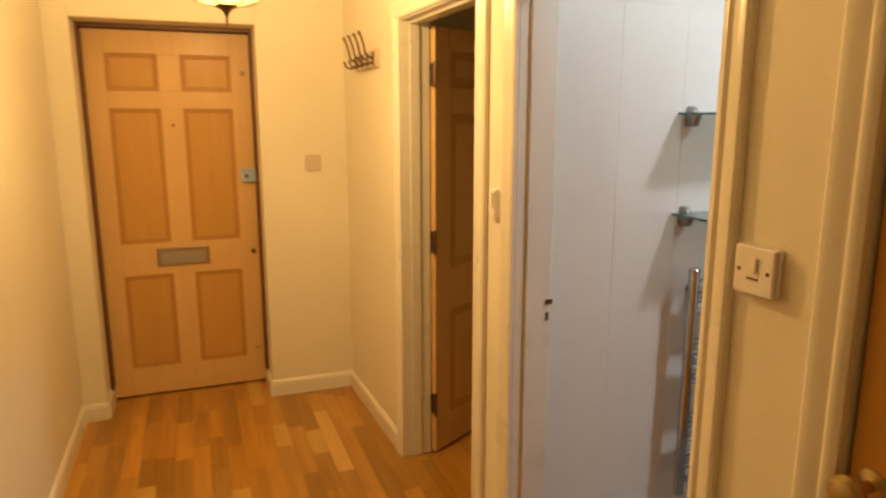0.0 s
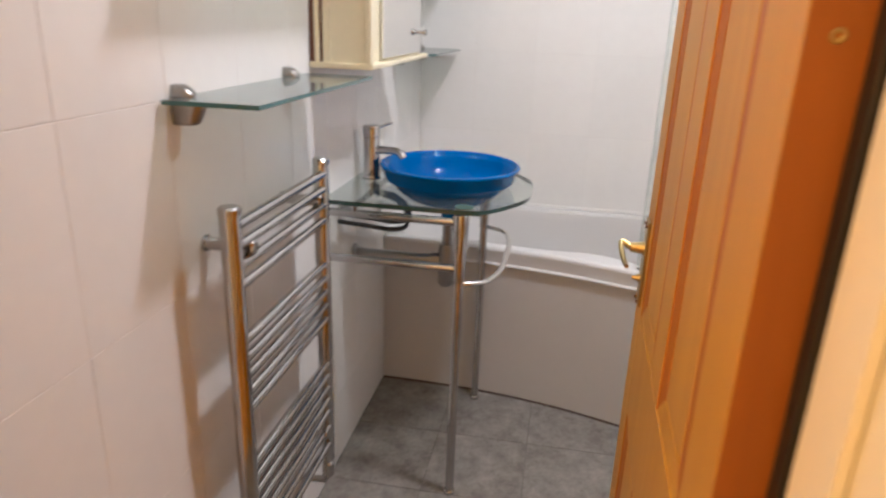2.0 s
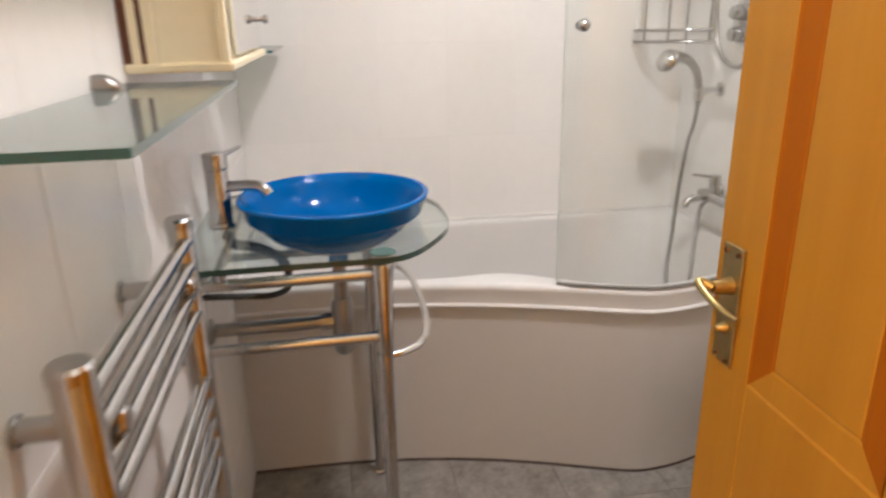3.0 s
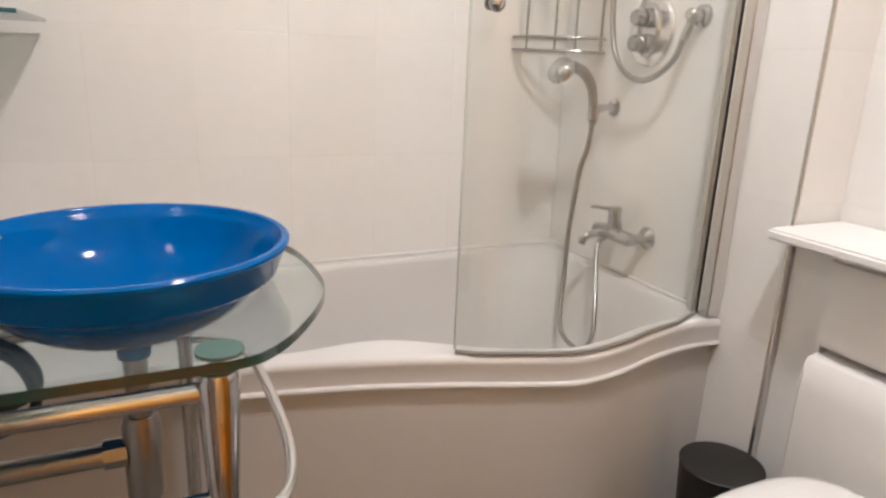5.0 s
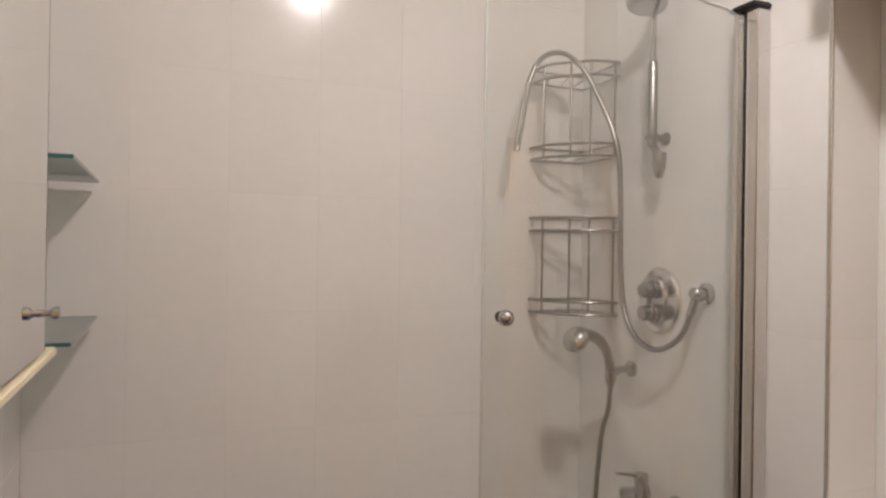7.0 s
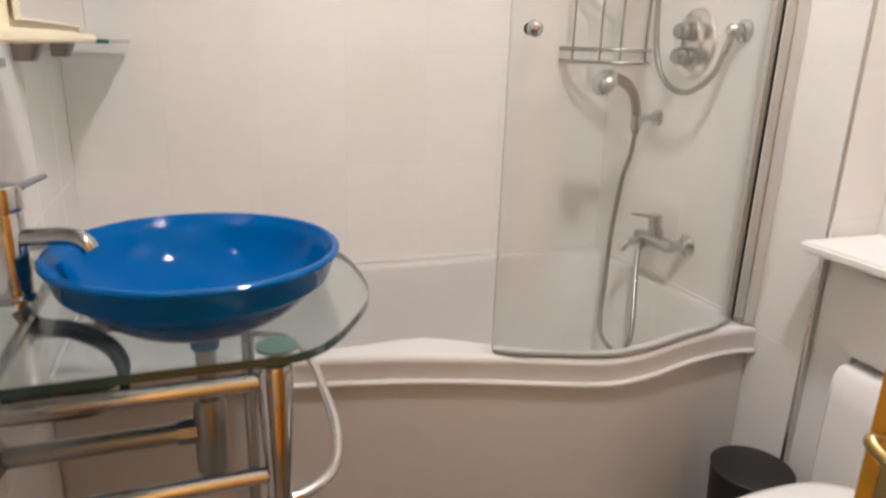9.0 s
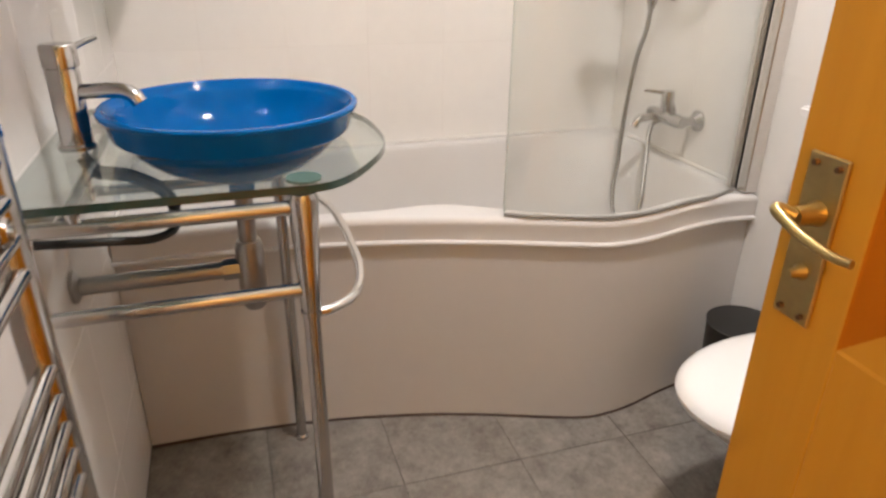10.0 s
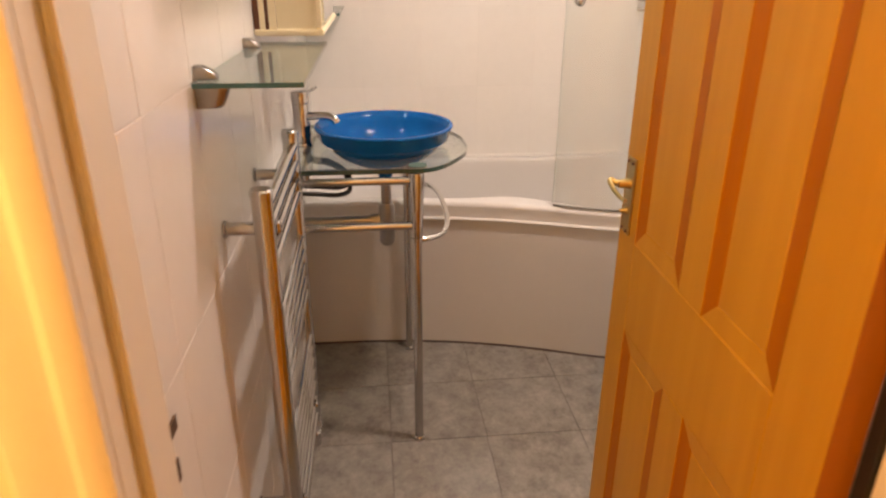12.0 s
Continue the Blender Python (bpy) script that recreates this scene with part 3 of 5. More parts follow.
for name, x, z, r, material in (("thumb_knob", 0.800, 1.838, 0.014, M_BRASS), ("escutcheon", 0.808, 0.815, 0.014, M_DARK_BRASS), ("bolt_knob", 0.806, 0.21, 0.009, M_BRASS), ("spyhole", 0.418, 1.551, 0.008, M_DARK_BRASS)):
    part(name, lathe(bmesh.new(), ((r, 0), (r, 0.004), (r * 0.6, 0.008), (r * 0.7, 0.014), (0, 0.018)), m=pose(x, -0.0225, z) @ pose(0, 0, 0, 180), axis="Y", segments=16), material, front, local=True)
bm = bmesh.new()
for x0, x1, z0, z1 in ((FD0 + 0.001, -0.496, 0, FDH - 0.001), (0.350, FD1 - 0.001, 0, FDH - 0.001), (-0.496, 0.350, 2.066, FDH - 0.001)):
    box(bm, x0, x1, HALL_N + 0.18, HALL_N + 0.31, z0, z1, 0.002)
structure("front_door_frame", bm, M_BROWN, "dark brown stained front door frame", "door frame")

# ---- bath ----
EDGE = ((0.18, 2.748), (0.28, 2.755), (0.41, 2.736), (0.52, 2.706), (0.60, 2.692), (0.68, 2.692), (0.80, 2.730), (0.95, 2.785), (1.15, 2.845), (1.40, 2.893), (1.65, 2.914), (1.868, 2.918))


def bath_edge(y):
    """The front edge of the bath at y, with soft bends."""
    for (y0, x0), (y1, x1) in zip(EDGE, EDGE[1:]):
        if y <= y1:
            break
    k = EDGE.index((y0, x0))
    ya, xa = EDGE[max(k - 1, 0)]
    yb, xb = EDGE[min(k + 2, len(EDGE) - 1)]
    m0, m1 = (x1 - xa) / (y1 - ya) * (y1 - y0), (xb - x0) / (yb - y0) * (y1 - y0)
    t = (y - y0) / (y1 - y0)
    return (2 * t ** 3 - 3 * t ** 2 + 1) * x0 + (t ** 3 - 2 * t ** 2 + t) * m0 + (3 * t ** 2 - 2 * t ** 3) * x1 + (t ** 3 - t ** 2) * m1


RIM = 0.622
front_ys = [N - 0.002 - (N - S - 0.004) * i / 64 for i in range(65)]
front_line = [(bath_edge(y), y) for y in front_ys]
outline = front_line + [(x, S + 0.002) for x in (2.95, 3.1, 3.25, 3.4)] + [(E - 0.002, S + 0.002 + (N - S - 0.004) * i / 24) for i in range(25)] + [(x, N - 0.002) for x in (3.4, 3.25, 3.1)]


def rim_width(x, y):
    """The flat rim is widest before the end of the screen."""
    return 0.048 + (0.058 * math.exp(-((y - 1.05) / 0.15) ** 2) if x < 3.0 else 0.0)


def inset_ring(amount, z, soften=0, past_rim=False):
    """The outline drawn in towards the bath's spine; past the rim, from its inner edge on."""
    ring = []
    for x, y in outline:
        sy = min(max(y, 0.55), 1.50)
        sx = 3.17 + (3.235 - 3.17) * (sy - 0.5)
        dx, dy = sx - x, sy - y
        d = math.hypot(dx, dy)
        k = min(amount + (rim_width(x, y) if past_rim else 0.0), d * 0.92) / d
        ring.append((x + dx * k, y + dy * k, z))
    for _ in range(soften):
        ring = [tuple((p + 2 * q + r) / 4 for p, q, r in zip(u, v, w)) for u, v, w in zip(ring[-1:] + ring[:-1], ring, ring[1:] + ring[:1])]
    return ring


bath = thing("bathtub", (3.2, 1.0, 0), "white acrylic shower bath with a bulging curved front panel", "bathtub")
bm = bmesh.new()
loft(bm, [inset_ring(a, z) for a, z in ((0.006, 0.546), (-0.002, 0.548), (-0.005, 0.553), (-0.003, 0.558), (0.003, 0.561), (0.003, 0.598), (0.001, 0.604), (0.003, 0.613), (0.009, 0.6195), (0.018, RIM))]
     + [inset_ring(a, z, k, True) for a, z, k in ((-0.002, RIM - 0.001, 1), (0.004, RIM - 0.006, 2), (0.008, 0.605, 4), (0.014, 0.575, 10), (0.026, 0.50, 20), (0.045, 0.40, 34), (0.070, 0.31, 44), (0.095, 0.25, 54), (0.135, 0.217, 60), (0.19, 0.206, 60))], False, True)
part("tub", bm, M_ACRYLIC, bath)
bm = bmesh.new()
pan = [(x + 0.010 + 0.012 * max(0.0, (0.45 - y) / 0.27), y) for x, y in front_line]
loft(bm, [[(x, y, z) for x, y in pan] for z in (0.007, 0.20, 0.40, 0.551)], closed=False)
loft(bm, [[(x + 0.012, y, z) for x, y in pan] for z in (0.012, 0.551)], closed=False)
part("front_panel", bm, M_BATH_PANEL, bath, "curved white bath panel, toned down for shade")
bm = loft(bmesh.new(), [[(x + dx, y, z) for x, y in pan] for dx, z in ((-0.002, 0.0), (-0.002, 0.0065), (0.004, 0.012), (0.01, 0.0))], closed=False)
part("floor_seal", bm, M_RUBBER, bath, "dark sealant line along the floor")
bm = bmesh.new()
for path in ([(E - 0.006, S + 0.01 + (N - S - 0.02) * i / 20, RIM + 0.001) for i in range(21)], [(2.83 + (E - 0.01 - 2.83) * i / 8, S + 0.006, RIM + 0.001) for i in range(9)], [(2.93 + (E - 0.01 - 2.93) * i / 8, N - 0.006, RIM + 0.001) for i in range(9)]):
    tube(bm, path, 0.006, 8)
part("wall_seal", bm, M_SEALANT, bath)
bm = lathe(bmesh.new(), ((0.035, 0.0), (0.034, 0.004), (0.02, 0.006), (0, 0.006)), (3.13, 0.62, 0.206), segments=20)
part("waste", bm, M_CHROME, bath)

# ---- shower screen ----
screen = thing("shower_screen", (2.80, 0.22, RIM), "curved clear glass bath screen with a metal wall profile", "shower screen")
line = [(max(p.x, bath_edge(p.y) + 0.008), p.y) for p in smooth_path([(2.797, 0.232, 0), (2.770, 0.30, 0), (2.740, 0.377, 0), (2.712, 0.45, 0), (2.694, 0.52, 0), (2.685, 0.60, 0), (2.687, 0.68, 0), (2.706, 0.76, 0), (2.742, 0.84, 0), (2.797, 0.93, 0)], 5)]
TOP = 2.055
bm = bmesh.new()
front_face = [[(x - 0.003, y, z) for x, y in line] for z in (RIM + 0.012, TOP)]
back_face = [[(x + 0.003, y, z) for x, y in line] for z in (TOP, RIM + 0.012)]
loft(bm, front_face + back_face + front_face[:1], closed=False)
pane = part("glass_pane", bm, M_SCREEN, screen)
pane.visible_shadow = False
bm = bmesh.new()
tube(bm, [(line[-1][0], line[-1][1] + 0.001, z) for z in (RIM + 0.012, 1.3, TOP)], 0.0030, 8)
tube(bm, [(x, y, TOP) for x, y in line], 0.0026, 8)
part("glass_edge", bm, surface("pale_glass_edge", (0.52, 0.55, 0.52), 0.15, vary=0.08, bump=0.0), screen, "polished pale green glass edge")
part("bottom_seal", tube(bmesh.new(), [(x, y, RIM + 0.006) for x, y in line], 0.0050, 8), M_SEAL, screen, "grey rubber seal along the rim")
profile = part("wall_profile", boxed(2.760, 2.796, S, S + 0.045, RIM + 0.003, 2.075, 0.004, 2), M_ALU, screen)
part("hinge_profile", boxed(2.801, 2.830, S + 0.004, S + 0.055, RIM + 0.003, 2.075, 0.007, 3), M_ALU, screen)
part("profile_seal", boxed(2.794, 2.803, S, S + 0.040, RIM + 0.003, 2.073), M_BLACK, screen)
part("profile_cap", boxed(2.757, 2.834, S, S + 0.060, 2.0755, 2.092, 0.005, 2), M_BLACK, screen)
kx, ky = line[-3][0], 0.900
ball = [(0.0165 * math.sin(math.pi * i / 14) if 0 < i < 14 else 0.0, 0.0185 - 0.0165 * math.cos(math.pi * i / 14)) for i in range(15)]
bm = lathe(bmesh.new(), [(0.007, 0.0), (0.007, 0.006)] + ball[2:], m=pose(kx - 0.003, ky, 1.345) @ pose(0, 0, 0, 0, 180, 0), axis="X", segments=24)
lathe(bm, ((0.012, 0.0), (0.012, 0.004), (0.009, 0.007), (0, 0.008)), (kx + 0.003, ky, 1.345), "X", 20)
part("knob", bm, M_CHROME, screen, "round chrome screen knob")

# ---- shower fittings on the end wall ----
valve = thing("shower_valve", (3.14, S, 1.34), "chrome twin-knob concealed shower valve on an oval plate", "shower valve")
oval = [(3.14 + 0.088 * math.cos(math.tau * i / 40), 1.34 + 0.098 * math.sin(math.tau * i / 40)) for i in range(40)]
bm = loft(bmesh.new(), [[(x, S, z) for x, z in oval], [(x, S + 0.006, z) for x, z in oval], [(3.14 + (x - 3.14) * 0.93, S + 0.012, 1.34 + (z - 1.34) * 0.95) for x, z in oval]], True, True)
part("oval_plate", bm, M_ALU, valve)
boss = [(3.142 + 0.040 * math.cos(math.tau * i / 32), 1.339 + 0.074 * math.sin(math.tau * i / 32)) for i in range(32)]
part("boss", loft(bmesh.new(), [[(x, S + 0.012, z) for x, z in boss], [(x, S + 0.018, z) for x, z in boss], [(3.142 + (x - 3.142) * 0.9, S + 0.021, 1.339 + (z - 1.339) * 0.95) for x, z in boss]], False, True), M_CHROME, valve)
for dz, lean in ((0.033, 0.012), (-0.035, -0.022)):
    knob = part("control_knob", lathe(bmesh.new(), ((0.026, 0), (0.026, 0.010), (0.0225, 0.013), (0.0225, 0.042), (0.019, 0.049), (0, 0.050)), (3.142, S + 0.020, 1.339 + dz), "Y", 24), M_DARK_CHROME, valve)
    part("collar", lathe(bmesh.new(), ((0.0235, 0.0), (0.0245, 0.001), (0.0245, 0.006), (0.0235, 0.007)), (3.142, S + 0.036, 1.339 + dz), "Y", 24), M_RUBBER, knob, "dark grip ring")
    part("lever", tube(bmesh.new(), [(3.142, S + 0.058, 1.339 + dz), (3.158, S + 0.063, 1.339 + dz + 0.7 * lean)], 0.005, 8), M_CHROME, knob)

outlet = thing("hose_outlet", (2.957, S, 1.372), "chrome wall elbow with a hose connection", "shower outlet")
bm = lathe(bmesh.new(), ((0.030, 0), (0.030, 0.006), (0.017, 0.012), (0.015, 0.040), (0.018, 0.046), (0.012, 0.055), (0, 0.056)), (2.957, S, 1.372), "Y", 24)
part("elbow", bm, M_CHROME, outlet)
part("connector", tube(bmesh.new(), [(2.957, S + 0.035, 1.372), (2.966, S + 0.040, 1.335), (2.972, S + 0.045, 1.312)], 0.011, 12), M_CHROME, outlet)
shower_hose = single("shower_hose", tube(bmesh.new(), smooth_path([(2.972, S + 0.046, 1.312), (2.985, 0.235, 1.265), (3.03, 0.24, 1.225), (3.09, 0.245, 1.205), (3.16, 0.25, 1.228), (3.215, 0.25, 1.295), (3.238, 0.25, 1.42), (3.242, 0.25, 1.60), (3.25, 0.252, 1.76), (3.27, 0.265, 1.86), (3.31, 0.285, 1.96), (3.35, 0.315, 2.055), (3.37, 0.37, 2.105), (3.375, 0.43, 2.10), (3.375, 0.475, 2.06), (3.378, 0.50, 2.00)], 6), 0.0085, 12), M_HOSE, "ribbed grey metal shower hose draped over the wire rack", "shower hose")
part("hose_end", tube(bmesh.new(), [(3.378, 0.500, 2.003), (3.38, 0.512, 1.94), (3.381, 0.530, 1.84), (3.381, 0.538, 1.79)], 0.0095, 12, [0.0095, 0.0105, 0.011, 0.0105]), M_CHROME, shower_hose, "chrome hose end")

riser = thing("shower_rail", (3.11, S, 1.80), "satin shower riser rail with a small round shower head", "shower rail")
part("rail", tube(bmesh.new(), [(3.125, 0.232, 2.02), (3.125, 0.232, 2.46)], 0.0085, 12), M_CHROME, riser)
part("sleeve", tube(bmesh.new(), [(3.125, 0.232, 1.79), (3.125, 0.232, 2.03), (3.125, 0.232, 2.04)], 0.0135, 14, [0.0135, 0.0135, 0.009]), M_SATIN, riser, "thicker satin sleeve on the rail")
for z in (1.815, 2.44):
    bm = lathe(bmesh.new(), ((0.019, 0), (0.019, 0.005), (0.010, 0.012), (0.010, 0.052), (0, 0.054)), (3.125, S, z), "Y", 16)
    box(bm, 3.105, 3.145, 0.218, 0.247, z - 0.010, z + 0.010, 0.005, 2)
    part("bracket", bm, M_SATIN, riser)
bm = lathe(bmesh.new(), ((0.0, 0.034), (0.020, 0.032), (0.044, 0.020), (0.058, 0.002), (0.056, -0.008), (0.0, -0.010)), m=pose(3.085, 0.29, 2.185, 14, 8, 0), segments=28)
tube(bm, [(3.125, 0.232, 2.235), (3.105, 0.262, 2.225), (3.088, 0.288, 2.21)], 0.012, 10)
part("shower_head", bm, M_CHROME, riser)

# a small grey cone on a short arm below the rail
part("cone_arm", tube(bmesh.new(), [(3.125, 0.232, 1.795), (3.108, 0.236, 1.780), (3.094, 0.232, 1.764)], 0.010, 10), M_SATIN, riser)
part("grey_cone", lathe(bmesh.new(), ((0, -0.075), (0.010, -0.073), (0.017, -0.050), (0.021, -0.012), (0.019, 0.0), (0, 0.001)), (3.094, 0.232, 1.768), segments=18), M_SATIN, riser, "grey cone below the rail")
# handset on its wall bracket, its hose and the bath mixer
bracket = thing("handset_bracket", (3.268, S, 1.117), "chrome wall bracket holding a hand shower", "bracket")
bm = lathe(bmesh.new(), ((0.026, 0), (0.026, 0.006), (0.014, 0.014), (0.010, 0.03), (0.010, 0.062), (0, 0.064)), (3.268, S, 1.117), "Y", 22)
tube(bm, [(3.262, S + 0.05, 1.117), (3.252, S + 0.085, 1.108)], 0.012, 12)
part("arm", bm, M_CHROME, bracket)
part("cradle", tube(bmesh.new(), [(3.25, S + 0.092, 1.085), (3.25, S + 0.094, 1.125)], 0.017, 14), M_CHROME, bracket)
handset = thing("hand_shower", (3.25, 0.275, 1.09), "chrome hand shower resting in its bracket", "hand shower")
hp = smooth_path([(3.249, 0.274, 1.072), (3.248, 0.278, 1.13), (3.246, 0.295, 1.185), (3.243, 0.332, 1.222), (3.24, 0.378, 1.236)], 5)
part("handle", tube(bmesh.new(), hp, 0.012, 12, [0.012 + 0.006 * i / (len(hp) - 1) for i in range(len(hp))]), M_SATIN, handset)
bm = lathe(bmesh.new(), ((0, 0.028), (0.020, 0.026), (0.038, 0.013), (0.043, 0.0), (0.040, -0.009), (0.0, -0.012)), m=pose(3.232, 0.412, 1.222, -50, -22, 0), segments=24)
part("spray_head", bm, M_CHROME, handset)
mixer = thing("bath_mixer_tap", (3.12, S, 0.76), "chrome wall-mounted bath mixer tap", "tap")
for x in (3.058, 3.205):
    bm = lathe(bmesh.new(), ((0.033, 0), (0.033, 0.005), (0.022, 0.016), (0.015, 0.022), (0.014, 0.062), (0, 0.064)), (x, S, 0.758), "Y", 24)
    part("wall_flange", bm, M_CHROME, mixer)
bm = tube(bmesh.new(), [(3.045, 0.245, 0.757), (3.06, 0.245, 0.757), (3.20, 0.245, 0.757), (3.218, 0.245, 0.757)], 0.02, 18, [0.016, 0.021, 0.021, 0.016])
part("body", bm, M_CHROME, mixer)
part("spout", tube(bmesh.new(), smooth_path([(3.165, 0.25, 0.752), (3.168, 0.285, 0.752), (3.17, 0.318, 0.745), (3.171, 0.332, 0.722)], 4), 0.012, 14), M_CHROME, mixer)
bm = tube(bmesh.new(), [(3.135, 0.245, 0.765), (3.135, 0.246, 0.80), (3.135, 0.247, 0.835), (3.135, 0.247, 0.84)], 0.02, 16, [0.019, 0.019, 0.021, 0.018])
part("cartridge", bm, M_CHROME, mixer)
part("lever", tube(bmesh.new(), [(3.138, 0.255, 0.832), (3.155, 0.30, 0.838), (3.16, 0.318, 0.839)], 0.005, 10, [0.006, 0.0045, 0.004]), M_CHROME, mixer)
single("bath_hose", tube(bmesh.new(), smooth_path([(3.249, 0.274, 1.075), (3.252, 0.28, 1.0), (3.271, 0.288, 0.920), (3.274, 0.305, 0.734), (3.242, 0.330, 0.591), (3.204, 0.360, 0.491), (3.157, 0.378, 0.440), (3.067, 0.385, 0.432), (3.019, 0.380, 0.479), (3.046, 0.355, 0.553), (3.107, 0.315, 0.636), (3.163, 0.275, 0.716), (3.145, 0.258, 0.748)], 6), 0.0075, 10), M_HOSE, "grey metal hose hanging in a loop below the hand shower", "shower hose")


# ---- wire racks in the corner ----
def corner_rack(z0, z1, label):
    ob = thing("corner_rack", (E, S, z0), label, "wire rack", "wire racks in the shower corner")
    cx, cy, reach = E, S, 0.212

    def rim_points(z, inset=0.0):
        ends = [(cx - 0.006, cy + reach - inset), (cx - 0.09, cy + reach - inset - 0.012), (cx - 0.150 + inset, cy + 0.150 - inset), (cx - reach + inset + 0.012, cy + 0.09), (cx - reach + inset, cy + 0.006)]
        return smooth_path([(x, y, z) for x, y in ends], 5)
    for z in (z1, z1 - 0.043, z0 + 0.040, z0):
        bm = tube(bmesh.new(), rim_points(z), 0.0050, 8)
        tube(bm, [(cx - 0.006, cy + reach, z), (cx - 0.006, cy + 0.006, z), (cx - reach, cy + 0.006, z)], 0.0028, 6)
        part("hoop", bm, M_SATIN, ob)
    pts = rim_points(z0)
    for k in (4, 10, 14, len(pts) - 2):
        x, y, _ = pts[k]
        part("upright", tube(bmesh.new(), [(x, y, z0), (x, y, z1)], 0.0043, 8), M_SATIN, ob)
    for base in (z0, z1 - 0.043):
        bm = bmesh.new()
        for f in (0.25, 0.5, 0.75):
            a = rim_points(base)[int(f * 20)]
            tube(bm, [(cx - 0.006, cy + 0.006 + 0.19 * (1 - f), base + 0.003), (a.x, a.y, base + 0.003)], 0.0022, 6)
        part("base_wires", bm, M_SATIN, ob)
    return ob


corner_rack(1.79, 2.092, "worn chrome wire corner rack with a hose draped over it")
corner_rack(1.278, 1.592, "worn chrome wire corner rack below the other")

# ---- vanity ----
VX0, VX1, VF, VZ = 2.272, 2.868, 1.42, 0.930
top_line = [(VX0, N - 0.003), (VX0, 1.60), (VX0, 1.47)] + [tuple(p)[:2] for p in smooth_path([(VX0, 1.462, 0), (VX0 + 0.012, 1.425, 0), (VX0 + 0.055, 1.382, 0), (VX0 + 0.14, 1.330, 0), (2.48, 1.306, 0), (2.57, 1.300, 0), (2.66, 1.306, 0), (VX1 - 0.14, 1.330, 0), (VX1 - 0.055, 1.382, 0), (VX1 - 0.012, 1.425, 0), (VX1, 1.462, 0)], 5)] + [(VX1, 1.60), (VX1, N - 0.003)]
vanity = thing("vanity_stand", (2.57, 1.6, 0), "chrome wash stand with tapered legs and a clear glass top", "wash stand")
BC = (2.556, 1.557)
bm = bmesh.new()
hole = [(BC[0] + 0.1735 * math.cos(math.tau * i / 48), BC[1] + 0.1735 * math.sin(math.tau * i / 48)) for i in range(48)]
loops = []
for z in (VZ - 0.013, VZ):
    rings = [[bm.verts.new((x, y, z)) for x, y in ring] for ring in (top_line, hole)]
    rims = [bm.edges.new((a, b)) for ring in rings for a, b in zip(ring, ring[1:] + ring[:1])]
    bmesh.ops.triangle_fill(bm, use_beauty=True, use_dissolve=False, edges=rims)
    loops.append(rings)
for low, high in zip(*loops):
    for a, b, c, d in zip(low, low[1:] + low[:1], high[1:] + high[:1], high):
        bm.faces.new((a, b, c, d))
top = part("glass_top", bm, M_TOP, vanity, "clear greenish glass top with a rounded front")
bm = bmesh.new()
loft(bm, [[(x + dx * 0.0012, y - 0.0006, z) for (x, y), dx in zip(top_line, [1 if x > 2.57 else -1 for x, _ in top_line])] for z in (VZ - 0.0128, VZ - 0.0002)], closed=False)
part("glass_edge", bm, surface("bottle_green_edge", (0.02, 0.055, 0.046), 0.12, vary=0.15, bump=0.0, coat=0.5), top, "dark bottle-green polished glass edge")
for x in (2.283, 2.857):
    bm = tube(bmesh.new(), [(x, 1.475, VZ - 0.014), (x, 1.475, VZ - 0.022), (x, 1.475, 0.724), (x, 1.475, 0.717)], 0.02, 18, [0.020, 0.0235, 0.0155, 0.0145])
    tube(bm, [(x, 1.475, 0.720), (x, 1.475, 0.710)], 0.0165, 18)
    tube(bm, [(x, 1.475, 0.712), (x, 1.475, 0.012)], 0.0135, 16)
    leg = part("leg", bm, M_CHROME, vanity)
    part("foot", lathe(bmesh.new(), ((0, 0), (0.017, 0), (0.017, 0.010), (0.0135, 0.014), (0, 0.014)), (x, 1.475, 0), segments=16), M_CHROME, leg)
    bm = lathe(bmesh.new(), ((0.026, 0), (0.026, 0.004), (0, 0.0042)), (x + (0.012 if x < 2.5 else -0.012), 1.470, VZ + 0.001), segments=22)
    part("glass_pad", bm, surface("clear_pad", (0.10, 0.16, 0.14), 0.2, vary=0.1, bump=0.0), leg, "dark round pad under the glass")
    for z in (0.893, 0.757):
        part("side_rail", tube(bmesh.new(), [(x, 1.480, z), (x, N - 0.004, z)], 0.0115, 14), M_CHROME, vanity)
        part("rail_flange", lathe(bmesh.new(), ((0.022, 0), (0.022, 0.005), (0.013, 0.010), (0, 0.0102)), m=pose(x, N - 0.001, z) @ pose(0, 0, 0, 180), axis="Y", segments=18), M_CHROME, vanity)
    for y in (1.78,):
        part("glass_stud", tube(bmesh.new(), [(x, y, 0.893), (x, y, VZ - 0.014)], 0.010, 12, [0.006, 0.012]), M_CHROME, vanity)
part("back_rail", tube(bmesh.new(), [(2.283, 1.80, 0.893), (2.857, 1.80, 0.893)], 0.0095, 12), M_CHROME, vanity)
bow = smooth_path([(2.284, 1.468, 0.712), (2.294, 1.437, 0.712), (2.335, 1.393, 0.712), (2.43, 1.370, 0.712), (2.57, 1.365, 0.712), (2.71, 1.370, 0.712), (2.805, 1.393, 0.712), (2.846, 1.437, 0.712), (2.856, 1.468, 0.712)], 5)
part("towel_bow", tube(bmesh.new(), bow, 0.0085, 12), M_ALU, vanity, "bowed chrome towel rail across the front")

